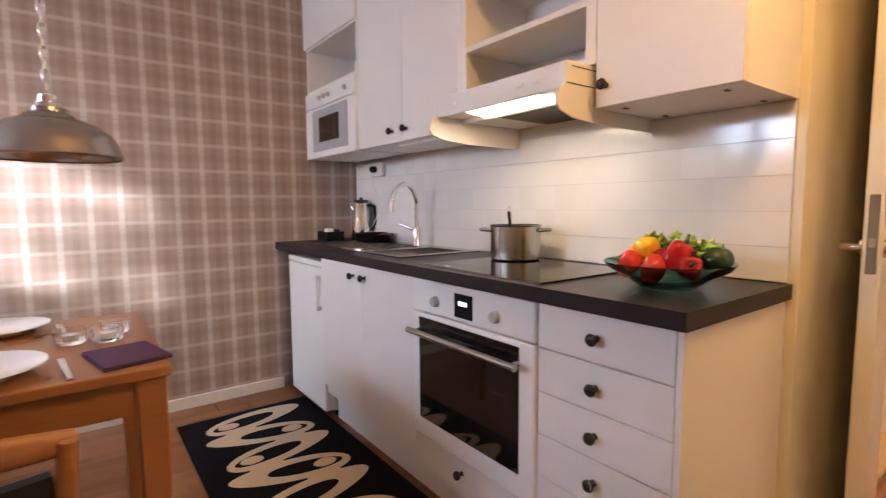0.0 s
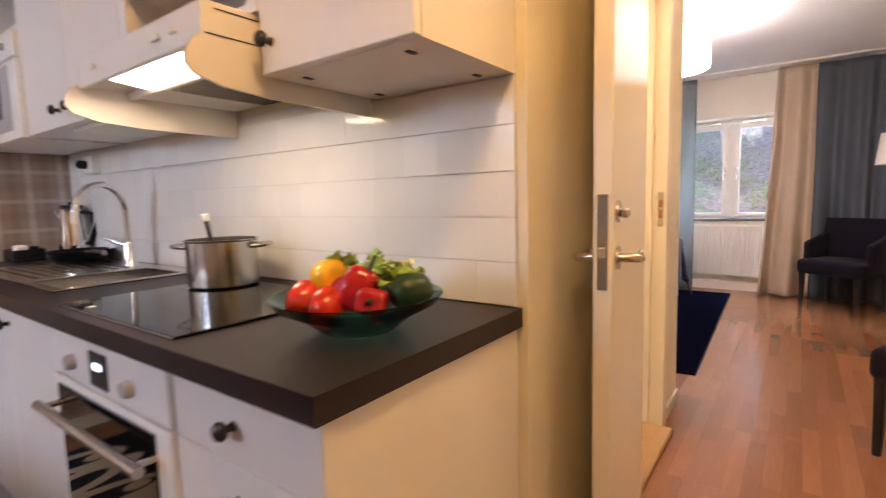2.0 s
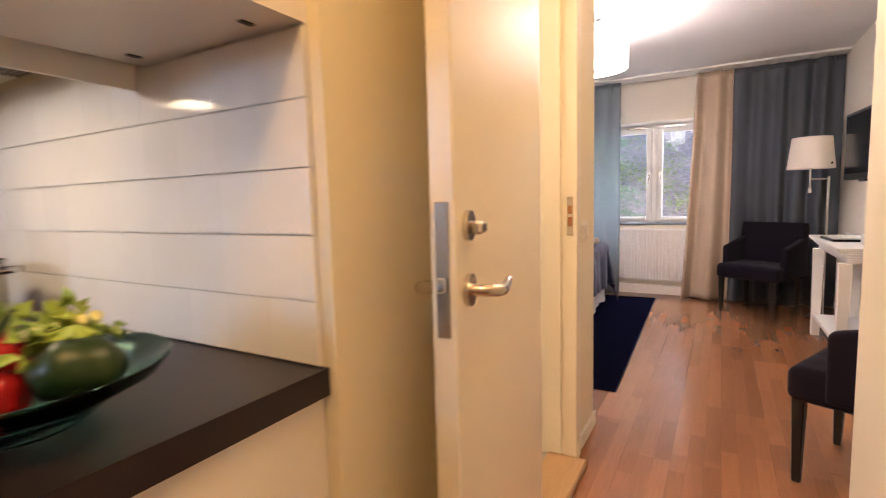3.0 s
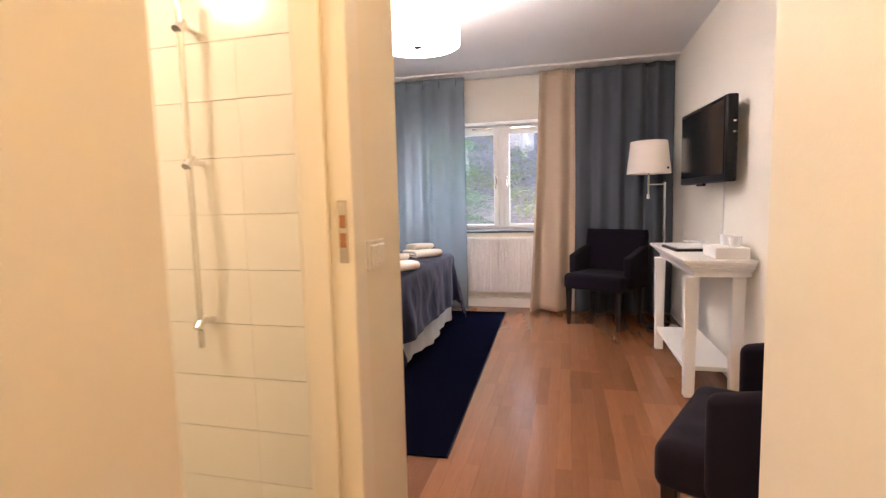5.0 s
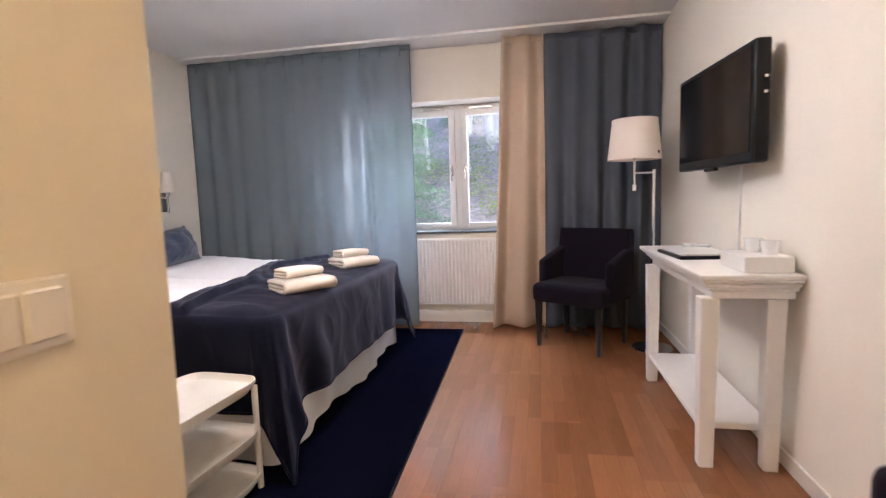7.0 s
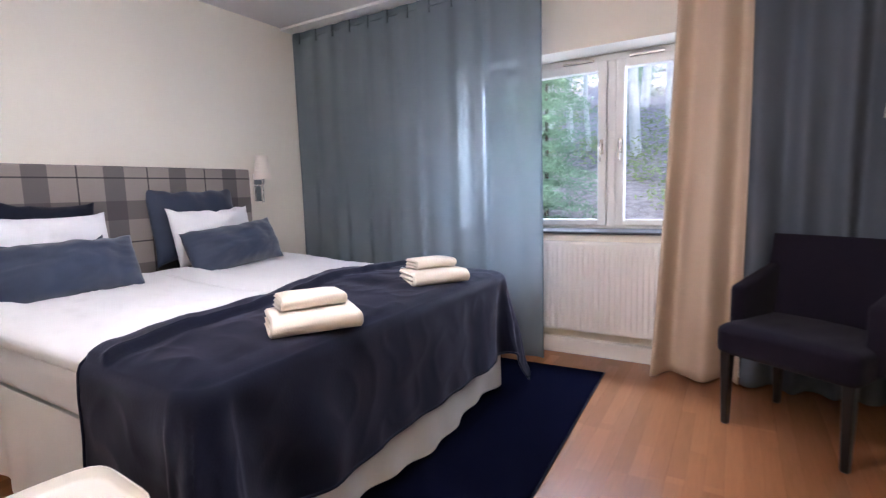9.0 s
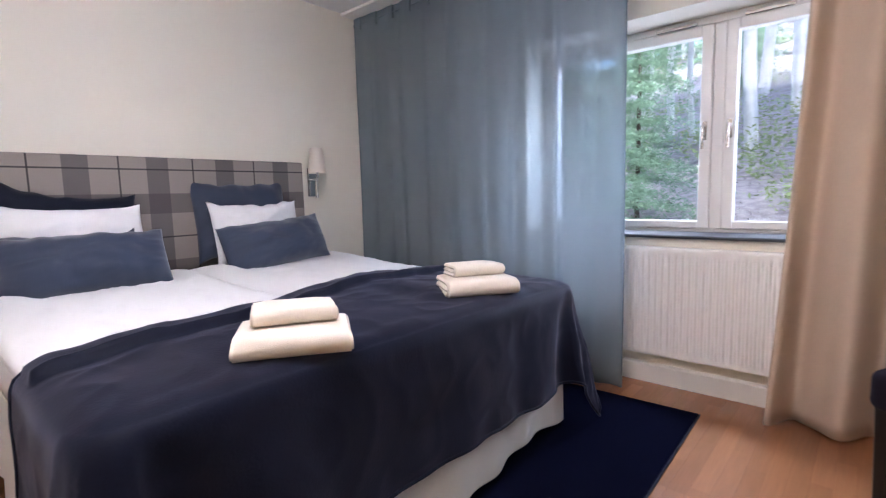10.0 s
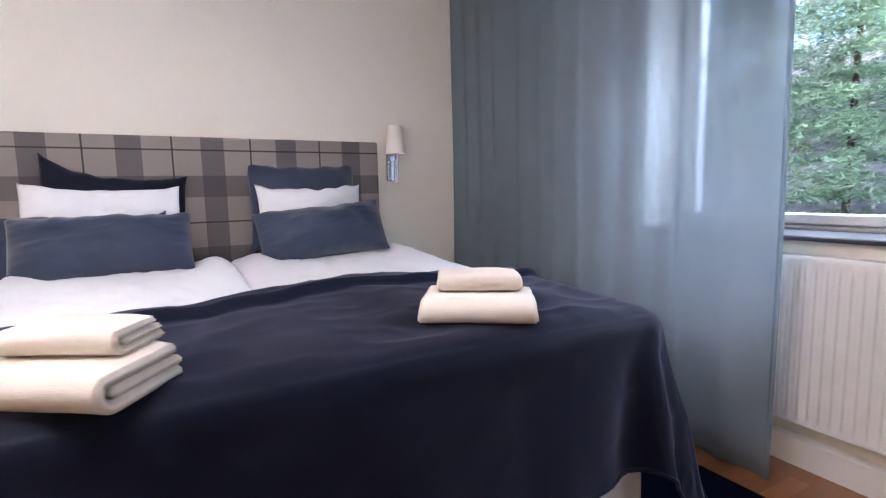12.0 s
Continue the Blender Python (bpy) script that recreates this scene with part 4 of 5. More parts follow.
chair = thing("dining_chair", pose(0.055, 1.50, 0), "oak dining chair with a dark padded seat", "chair")
part("seat", boxes((-0.21, 0.21, -0.18, 0.22, 0.425, 0.47), bevel=0.015, seg=3), "navyseat", chair, "dark padded seat", smooth=40)
part("seat_frame", boxes((-0.215, 0.215, -0.19, 0.225, 0.375, 0.425), bevel=0.005), "pine", chair)
for x in (-0.205, 0.205):
    part("front_leg", taper(x, 0.205, 0.376, 0.020, 0.014), "pine", chair)
    part("back_post", tube([(x, -0.235, 0), (x, -0.20, 0.20), (x, -0.19, 0.42), (x * 1.06, -0.22, 0.62), (x * 1.13, -0.255, 0.775)], [0.016, 0.019, 0.021, 0.019, 0.014], 10), "pine", chair, smooth=60)


def backrail(u, v):
    a = -1 + 2 * u
    q = 2 * math.pi * v
    return (0.243 * a, -0.285 + 0.045 * a * a + 0.012 * math.cos(q), 0.765 + 0.020 * (1 - a * a) + (0.019 + 0.010 * (1 - a * a)) * math.sin(q))


rail_bm = sheet(backrail, 24, 12)
bmesh.ops.remove_doubles(rail_bm, verts=rail_bm.verts, dist=1e-5)
bmesh.ops.holes_fill(rail_bm, edges=[e for e in rail_bm.edges if e.is_boundary])
bmesh.ops.recalc_face_normals(rail_bm, faces=rail_bm.faces)
part("top_rail", rail_bm, "pine", chair, smooth=60)
part("back_pad", sheet(lambda u, v: (0.21 * (2 * u - 1), -0.247 + 0.03 * (2 * u - 1) ** 2 - 0.03 * v, 0.50 + 0.22 * v), 16, 6, thick=0.018), "navyseat", chair, "dark padded back", smooth=60)

pend = thing("pendant_lamp", pose(0.275, 2.07, 1.258), "pewter dome pendant lamp on a chain over the table", "pendant lamp")
prof = [(0.166, 0.0), (0.171, 0.004), (0.165, 0.015), (0.158, 0.040), (0.143, 0.066), (0.115, 0.088), (0.080, 0.102), (0.062, 0.107), (0.056, 0.116), (0.044, 0.122), (0.042, 0.134)]
part("shade", lathe(prof + [(r - 0.003, z - 0.002) for r, z in prof[::-1]], 64, close=True), "brushedlamp", pend, smooth=50)
part("cap", lathe([(0, 0.17), (0.018, 0.17), (0.022, 0.166), (0.022, 0.150), (0.032, 0.146), (0.036, 0.134), (0.044, 0.130), (0.040, 0.126), (0, 0.126)], 32), "chrome", pend, smooth=40)
z = 0.172
i = 0
while z + 1.258 < CEIL - 0.03:
    t0 = 2 * math.pi
    ring = [(0.008 * math.cos(t0 * k / 10) * (1 if i % 2 else 0), 0.008 * math.cos(t0 * k / 10) * (0 if i % 2 else 1), z + 0.018 + 0.020 * math.sin(t0 * k / 10)) for k in range(11)]
    part("chain_link", tube(ring, 0.0026, 6), "chrome", pend, smooth=60)
    z += 0.030
    i += 1
part("ceiling_rose", lathe([(0, CEIL - 1.2585), (0.045, CEIL - 1.2585), (0.04, CEIL - 1.285), (0.01, CEIL - 1.30), (0, CEIL - 1.30)], 32), "chrome", pend, smooth=40)


def plate(x, y, r, label):
    t = thing("plate", pose(x, y, 0.7355), label, "plate", "plates on the table")
    part("dish", lathe([(0, 0.004), (r * 0.6, 0.0), (r * 0.62, 0.004), (r * 0.8, 0.012), (r, 0.024), (r * 0.995, 0.027), (r * 0.78, 0.017), (r * 0.6, 0.009), (0, 0.008)], 48), "china", t, smooth=50)


plate(0.105, 1.84, 0.140, "white dinner plate on the oak table")
plate(0.10, 2.33, 0.135, "white dinner plate on the oak table")
plate(-0.42, 1.84, 0.140, "white dinner plate on the oak table")
board = thing("place_mat", pose(0.13, 2.36, 0.7355), "round wooden place mat under the plate", "place mat")
part("disc", lathe([(0, 0), (0.158, 0), (0.158, 0.0008), (0, 0.0008)], 48), "pine", board)
for x, y in ((0.285, 2.075), (0.372, 2.05), (0.395, 2.145)):
    t = thing("candle_holder", pose(x, y, 0.7355), "low clear glass holder with a white tealight", "candle holder", "tealights on the table")
    part("glass", lathe([(0, 0), (0.034, 0), (0.040, 0.008), (0.041, 0.040), (0.036, 0.040), (0.034, 0.012), (0, 0.0095)], 28), "clearglass", t, smooth=40)
    part("candle", lathe([(0, 0.0105), (0.019, 0.0105), (0.019, 0.026), (0, 0.026)], 24), "china", t, smooth=40)
nap = thing("napkin", pose(0.405, 1.825, 0.7355, 0, 0, 12), "folded purple paper napkin at the table edge", "napkin")
part("cloth", boxes((-0.080, 0.074, -0.10, 0.10, 0, 0.004), bevel=0.001), "purple", nap)
part("upper_fold", boxes((-0.078, 0.073, -0.098, 0.099, 0.0045, 0.010), bevel=0.002), "purple", nap)
for x, y, r in ((0.275, 1.80, 6), (0.26, 2.27, 4)):
    t = thing("knife", pose(x, y, 0.7355, 0, 0, r), "steel table knife beside the plate", "cutlery")
    part("handle", boxes((-0.007, 0.007, -0.105, -0.02, 0.0, 0.005), bevel=0.002), "steel", t)
    part("blade", boxes((-0.008, 0.007, -0.02, 0.10, 0.001, 0.003), bevel=0.0008), "steel", t)
for x, y in ((-0.04, 2.06), (-0.02, 2.52)):
    t = thing("wine_glass", pose(x, min(y, 2.44), 0.7355), "clear stemmed wine glass on the table", "glass", "glasses on the table")
    part("glass", lathe([(0, 0), (0.033, 0), (0.033, 0.002), (0.005, 0.006), (0.004, 0.06), (0.012, 0.07), (0.034, 0.095), (0.036, 0.13), (0.030, 0.16), (0.0285, 0.16), (0.0345, 0.13), (0.032, 0.097), (0, 0.073)], 32), "clearglass", t, smooth=50)

# house plant on the kitchen window sill
structure("window_sill", boxes((WEST, WEST + 0.22, KW[0] - 0.04, KW[1] + 0.04, KW[2] - 0.028, KW[2] - 0.002), bevel=0.005), "white", "white kitchen window sill", category="sill")
plant = thing("potted_plant", pose(-1.87, 1.93, KW[2] - 0.0015), "bushy green house plant in a white pot on the sill", "plant")
part("pot", lathe([(0, 0), (0.050, 0), (0.066, 0.105), (0.070, 0.11), (0.070, 0.125), (0.062, 0.125), (0.060, 0.10), (0, 0.10)], 32), "china", plant, smooth=40)
lrng = random.Random(31)
for k in range(46):
    ang, out, up = lrng.uniform(0, 6.28), lrng.uniform(0.03, 0.13), lrng.uniform(0.20, 0.50)
    tip = (out * math.cos(ang), out * math.sin(ang), up)
    part("stem", tube([(0.02 * math.cos(ang), 0.02 * math.sin(ang), 0.10), (tip[0] * 0.6, tip[1] * 0.6, 0.10 + (up - 0.10) * 0.65), tip], [0.003, 0.0025, 0.0015], 5), "cucumber", plant)
    wide, lon = lrng.uniform(0.022, 0.032), lrng.uniform(0.06, 0.085)
    blade = sheet(lambda u, v: (wide * (2 * u - 1) * math.sin(math.pi * (0.08 + 0.92 * v)) ** 0.7, lon * v, 0.012 * (2 * u - 1) ** 2 - 0.03 * v * v), 6, 8, thick=0.0006)
    part("leaf", shift(blade, pose(*tip, lrng.uniform(-40, 30), lrng.uniform(-30, 30), math.degrees(ang) - 90)), "weed", plant, smooth=180)

# patterned runner in front of the units
runner = thing("kitchen_rug", pose(1.0, 2.32, 0.001), "black kitchen runner with cream organic ring pattern", "rug")
part("rug_field", boxes((-0.335, 0.335, -0.72, 0.74, 0, 0.010), bevel=0.003), "rugblack", runner)


def ring_shape(cy, fl, z):
    """A cream loop, slim round its dot and swelling to a lobe at the other end."""
    def f(u, v):
        a = 2 * math.pi * u
        c, si = math.cos(a), math.sin(a)
        ix, iy = -0.045 + 0.155 * c, 0.050 * si
        ox, oy = 0.012 + 0.245 * c, 0.094 * si * (1 - 0.18 * c)
        x, y = ix + (ox - ix) * v, iy + (oy - iy) * v
        return (fl * x, cy + y + 0.16 * x * fl * fl, z + (0.003 if 0.1 < v < 0.9 else 0))
    return sheet(f, 56, 3, wrap=True)


def blob(cx, cy, rx, ry, z=0.0102):
    return shift(lathe([(0, z + 0.0030), (0.9, z + 0.0030), (1, z), (0, z - 0.0004)], 32), Matrix.Translation((cx, cy, 0)) @ Matrix.Diagonal((rx, ry, 1, 1)))


for k in range(7):
    cy, fl = 0.60 - 0.205 * k, (1 if k % 2 == 0 else -1)
    part("cream_loop", ring_shape(cy, fl, 0.0102 + 0.0003 * (k % 2)), "rugcream", runner, "cream loop woven in the pile", smooth=60)
    part("cream_dot", blob(-0.125 * fl, cy - 0.020, 0.050, 0.034), "rugcream", runner)
    if k < 6:
        part("cream_neck", blob(-0.085 * fl, cy - 0.112, 0.075, 0.030, 0.0099), "rugcream", runner)

# ---- bedroom ----
bedrug = thing("rug", pose(5.655, 1.247, 0.0005, 0, 0, 1.93), "dark navy rug along the foot of the bed", "rug")
part("rug_field", boxes((-1.455, 1.455, -0.365, 0.37, 0, 0.010), bevel=0.003), "navyrug", bedrug)
part("bound_edge", boxes((-1.458, 1.458, -0.372, -0.3655, 0, 0.009), bevel=0.002), "darkvelvet", bedrug)

BX0, BX1, FY, HY = 4.885, 6.675, 1.375, 3.34
BZ = 0.634
bed = thing("bed", pose(0, 0, 0.011), "wide double bed with a checked headboard and pale skirt", "bed")
hb = part("headboard", boxes((4.74, 6.632, 3.345, 3.428, 0.05, 1.292), bevel=0.012, seg=3), "headboard", bed, "grey and charcoal checked fabric headboard", smooth=40)
part("base", boxes((BX0 + 0.02, BX1 - 0.02, FY + 0.02, HY, 0.12, 0.42)), "skirt", bed)
for x in (BX0 + 0.1, BX1 - 0.1):
    for y in (FY + 0.1, HY - 0.1):
        part("leg", taper(x, y, 0.121, 0.03, 0.02), "darkleg", bed)


def rounded(u, x0, x1, y0, y1, r):
    """Walk round a rectangle with rounded corners, from its head-left to its head-right end."""
    a, b, c = (y1 - y0 - r), (x1 - x0 - 2 * r), math.pi * r / 2
    s = u * (2 * a + 2 * c + b)
    if s < a:
        return (x0, y1 - s, -1, 0)
    s -= a
    if s < c:
        q = s / r
        return (x0 + r - r * math.cos(q), y0 + r - r * math.sin(q), -math.cos(q), -math.sin(q))
    s -= c
    if s < b:
        return (x0 + r + s, y0, 0, -1)
    s -= b
    if s < c:
        q = s / r
        return (x1 - r + r * math.sin(q), y0 + r - r * math.cos(q), math.sin(q), -math.cos(q))
    return (x1, y0 + r + (s - c), 1, 0)


def skirt_at(u, v):
    x, y, nx, ny = rounded(u, BX0 + 0.005, BX1 - 0.005, FY + 0.005, HY - 0.01, 0.05)
    w = 0.010 * math.sin(u * 150) * v + 0.016 * v * math.sin(u * 37 + 1) + 0.012 * v
    return (x + nx * w, y + ny * w, 0.43 - (0.405 + 0.012 * math.sin(u * 37 + 1)) * v)


part("bed_skirt", sheet(skirt_at, 340, 10, thick=-0.003), "skirt", bed, "pale pleated bed skirt", smooth=60)


def cushion_block(x0, x1, y0, y1, z0, z1, r, puff, seed, cuts=23, crease=0.0):
    """A soft block with rounded edges and a slightly uneven top."""
    bm = bmesh.new()
    bmesh.ops.create_cube(bm, size=1)
    bmesh.ops.subdivide_edges(bm, edges=bm.edges, cuts=cuts, use_grid_fill=True)
    hx, hy, hz = (x1 - x0) / 2, (y1 - y0) / 2, (z1 - z0) / 2
    for v in bm.verts:
        p = Vector((v.co.x * 2 * hx, v.co.y * 2 * hy, v.co.z * 2 * hz))
        c = Vector((max(-hx + r, min(hx - r, p.x)), max(-hy + r, min(hy - r, p.y)), max(-hz + r, min(hz - r, p.z))))
        d = p - c
        if d.length > 1e-6:
            p = c + d.normalized() * min(d.length, r)
        if p.z > 0:
            e = (1 - (p.x / hx) ** 4) * (1 - (p.y / hy) ** 4)
            p.z += puff * e + (0.008 * noise.noise(Vector((p.x * 3 + seed, p.y * 3, 0))) + 0.006 * noise.noise(Vector((p.x * 11 + seed, p.y * 6, 4)))) * e
            if crease:
                p.z += 0.046 * math.exp(-((abs(p.x) - hx + 0.09) / 0.075) ** 2) * math.exp(-((p.y - hy * 0.62) / (hy * 0.35)) ** 2)
            fine = noise.noise(Vector((p.x * 5 + seed, p.y * 9 + 2 * p.x, 1)))
            p.z += crease * ((1 - abs(fine)) ** 6 + 0.5 * noise.noise(Vector((p.x * 17, p.y * 13 + seed, 2)))) * e
        v.co = p + Vector(((x0 + x1) / 2, (y0 + y1) / 2, (z0 + z1) / 2))
    return bm


XM = 5.765
for x0, x1, sd in ((BX0, XM - 0.004, 1), (XM + 0.004, BX1, 7)):
    part("mattress", cushion_block(x0, x1, FY, HY, 0.421, 0.59, 0.05, 0.0, sd), "linen", bed, "white sprung mattress", smooth=60)
    t = thing("duvet", pose(0, 0, 0), "smooth white duvet spread on the bed", "duvet", "duvets on the bed")
    part("cover", cushion_block(x0 - 0.012, x1 + 0.0, FY + 0.01, HY - 0.02, 0.592, BZ + 0.018, 0.028, 0.036, sd + 3, 60, 0.010), "linen", t, smooth=60)

# velvet throw over the foot of the bed
HEM = 0.43


def throw_top(x):
    k = (x - BX0) / (BX1 - BX0)
    return 1.86 + 0.16 * (1 / (1 + math.exp(-14 * (k - 0.42)))) + 0.015 * math.sin(k * 11)


def throw_at(u, v):
    over = HEM
    X0, X1 = BX0 - 0.014, BX1 + 0.016
    sx = X0 - over + u * (X1 - X0 + 2 * over)
    top = throw_top(min(max(sx, X0), X1))
    Y0 = FY - 0.012
    sy = top - v * (top - Y0 + HEM + 0.03)
    R = 0.075
    xa, xb, ya = X0 + R, X1 - R, Y0 + R
    dx = (xa - sx) if sx < xa else (sx - xb) if sx > xb else 0.0
    sgx = -1 if sx < xa else 1
    dy = max(0.0, ya - sy)
    cx, cy = min(max(sx, xa), xb), max(sy, ya)
    d = math.hypot(dx, dy)
    e1 = max(0.0, 1 - ((cx - 5.78) / 0.91) ** 4) * max(0.0, 1 - ((cy - 2.355) / 0.985) ** 4)
    base = BZ + 0.032 + 0.040 * e1
    # soft crown, creases and the turned-back band on the top
    crown = 0.014 * noise.noise(Vector((sx * 2.6, sy * 2.6, 3))) + 0.008 * noise.noise(Vector((sx * 8, sy * 5, 9)))
    fold = top - sy
    band = 0.115 + 0.02 * noise.noise(Vector((sx * 2.2, 0, 6)))
    step = min(1.0, max(0.0, (band - fold) / 0.016))
    ridge = 0.018 * step + 0.012 * math.exp(-((fold - band + 0.022) / 0.018) ** 2) - 0.010 * (1 if fold < 0.005 else 0)
    ca = noise.noise(Vector((sx * 3.2 + 0.8 * sy, sy * 5.5 - sx, 12)))
    cb = noise.noise(Vector((sx * 7 - 3 * sy, sy * 6 + 2 * sx, 17)))
    crown += 0.007 * (1 - min(1, abs(ca) * 2.2)) ** 2 + 0.0025 * (1 - min(1, abs(cb) * 2.5)) ** 2
    if d <= R:
        return (sx, sy, base + crown * (1 - 0.7 * d / R) + ridge - 0.016 * (d / R) ** 3)
    ax, ay = (sgx * dx / d, -dy / d)
    e = d - R
    r = 0.05
    q = min(e / r, math.pi / 2)
    out = R + r * math.sin(q) * 0.5
    down = r * (1 - math.cos(q)) + max(0.0, e - r * math.pi / 2)
    run = cx if dy > dx else cy
    near = min(cx - xa, xb - cx) if dy > dx else cy - ya
    corner = math.exp(-(near / 0.30) ** 2)
    amp = down * (0.012 + 0.055 * corner)
    wave = amp * (math.sin(run * 12 + 1.3 * math.sin(run * 5)) + 0.4 * math.sin(run * 31 + 2)) + 0.05 * down
    if sgx < 0 and dx > dy:
        wave *= 0.35
    both = 2 * dx * dy / (d * d)
    fan = math.exp(-max(0.0, near) / 0.42) * math.sin(8.5 * math.atan2(max(0.0, near) + 0.02, down + 0.10) + (0.6 if sgx < 0 else 2.1))
    wave += 0.060 * down * fan * (0.35 if dx > dy else 1.0)
    flare = 0.16 * down * both + 0.05 * down * both * math.sin(9 * math.atan2(dx, dy))
    wrinkle = 0.003 * (1 - min(1, abs(cb) * 2.5)) ** 2 * min(1, down / 0.1) + 0.012 * noise.noise(Vector((sx * 6, sy * 6, 2))) * min(1, down / 0.1)
    k = out + wave + flare + wrinkle
    return (cx + ax * k, cy + ay * k, base - 0.016 - down * 0.985 + 0.02 * ridge)


throw = thing("throw", pose(0, 0, 0.0), "dark blue-grey velvet throw draped over the foot of the bed", "throw")
part("cloth", sheet(throw_at, 230, 120, thick=-0.005), "velvet", throw, smooth=180)
for name, line in (("hem", [throw_at(k / 90, 1.0) for k in range(91)]), ("side_hem", [throw_at(0.0, k / 45) for k in range(46)]), ("side_hem", [throw_at(1.0, k / 45) for k in range(46)]), ("top_fold", [throw_at(0.02 + 0.96 * k / 90, 0.0) for k in range(91)])):
    part(name, tube(line, 0.006, 8), "velvet", throw, smooth=180)


def pillow(w, h, t, pinch, seed, sag=0.0):
    """A filled cushion standing on its long edge; local z up, thickness along y."""
    def face(s):
        def f(u, v):
            a, b = 2 * u - 1, 2 * v - 1
            e = max(0.0, 1 - a * a * abs(a)) ** 0.72 * max(0.0, 1 - b * b * abs(b)) ** 0.72
            k = 1 - pinch * (1 - abs(a) ** 3) * (abs(b) ** 2)
            k2 = 1 - 0.35 * pinch * (1 - abs(b) ** 3) * (abs(a) ** 2)
            n = noise.noise(Vector((a * 2 + seed, b * 2, s)))
            near = max(abs(a), abs(b))
            pucker = 0.010 * math.sin(26 * (a if abs(b) > abs(a) else b) + seed) * max(0.0, near - 0.55) * e
            n2 = noise.noise(Vector((a * 3.4 + seed, b * 4.2 - a * 2, 5 * s)))
            crease = 0.005 * (1 - min(1, abs(n2) * 2.2)) ** 2 * e
            low = sag * max(0.0, b) ** 1.5 * (1 - ((1 - a) / 2) ** 5)
            return (w / 2 * a * k2, s * (t / 2 * e * (1 + 0.30 * n) + pucker - crease + 0.004), h / 2 * b * k - low + 0.018 * noise.noise(Vector((a * 3.6, seed, b))) * max(0.0, b))
        return f
    a, b = sheet(face(1), 48, 34), sheet(face(-1), 48, 34)
    bm = join(a, b)
    bmesh.ops.remove_doubles(bm, verts=[v for v in bm.verts if v.is_boundary], dist=0.0085)
    bmesh.ops.recalc_face_normals(bm, faces=bm.faces)
    return bm


def cushion(name, x, y, z, w, h, t, tilt, yaw, material, label, pinch=0.08, seed=1, sag=0.0, roll=0):
    p = thing(name, pose(x, y, z, -tilt, roll, yaw), label, "cushion" if name == "cushion" else "pillow", "pillows on the bed")
    part("cover", shift(pillow(w, h, t, pinch, seed, sag), pose(0, 0, h / 2)), material, p, smooth=180)
    return p


ZB = BZ + 0.049
cushion("cushion", 5.265, 3.235, ZB + 0.03, 0.60, 0.50, 0.16, 12, 0, "darkvelvet", "dark navy velvet cushion with a pointed ear against the headboard", 0.12, 2, sag=0.09, roll=3)
cushion("cushion", 6.17, 3.265, ZB + 0.01, 0.62, 0.51, 0.17, 12, 0, "satin", "slate-grey satin cushion with pointed corners against the headboard", 0.17, 5)
cushion("pillow", 5.245, 3.05, ZB + 0.01, 0.60, 0.395, 0.20, 14, 0, "linen", "plump white cotton pillow on the bed", 0.07, 8, sag=0.035)
cushion("pillow", 6.165, 3.075, ZB + 0.01, 0.56, 0.37, 0.18, 16, 0, "linen", "white cotton pillow with crumpled corners on the bed", 0.14, 11)
cushion("cushion", 5.165, 2.965, ZB - 0.010, 0.645, 0.270, 0.11, 15, 2, "satin", "slate-grey satin cushion behind the long front cushion", 0.08, 21)
cushion("cushion", 5.262, 2.86, ZB - 0.015, 0.645, 0.280, 0.23, 22, 2, "satin", "long slate-grey satin cushion on the bed", 0.07, 14)
cushion("cushion", 6.190, 2.90, ZB - 0.005, 0.655, 0.280, 0.23, 22, 3, "satin", "long slate-grey satin cushion leaning askew on the bed", 0.07, 17, roll=-4)


def folded(w, d, h, seed):
    """Thick towelling folded over: a round fold in front, loose layered ends at the sides and behind."""
    t = h * 0.30
    g = noise.noise(Vector((seed, 2, 5)))

    def outer(u, v):
        # along the fold: back edge of the lower layer, round the front, back edge of the upper layer
        run = d - h / 2
        arc = math.pi * h / 2
        s = v * (2 * run + arc)
        x = (u - 0.5) * w
        if s < run:
            y, z = d / 2 - s, 0.0
        elif s < run + arc:
            q = (s - run) / (h / 2)
            y, z = -d / 2 + h / 2 - h / 2 * math.sin(q), h / 2 - h / 2 * math.cos(q)
        else:
            y, z = -d / 2 + h / 2 + (s - run - arc), h
        soft = noise.noise(Vector((x * 9 + seed, y * 9, z * 20)))
        skew = 0.012 * (z / h) * math.sin(x * 8 + seed) + 0.014 * g * z / h
        sag = -0.10 * h * (z / h) * max(0.0, abs(2 * u - 1) - 0.6) / 0.4
        return (x * (1 - 0.03 * z / h) + 0.004 * soft, y + skew + 0.004 * soft, z + sag + 0.003 * soft * (z / h))

    def inner(u, v):
        x, y = (u - 0.5) * w * 0.985 + 0.004 * g, -d / 2 + h * 0.45 + v * (d - h * 0.42)
        return (x, y, h * 0.335 + 0.002 * noise.noise(Vector((x * 14, y * 14, seed))) - 0.02 * h * abs(2 * u - 1))

    a = sheet(outer, 26, 44, thick=t)
    b = sheet(inner, 18, 14, thick=-h * 0.26)
    for q in (a, b):
        bmesh.ops.recalc_face_normals(q, faces=q.faces)
        bmesh.ops.bevel(q, geom=[e for e in q.edges if e.calc_face_angle(0) > 1.0], offset=0.005, segments=2, affect="EDGES")
    return join(a, b)


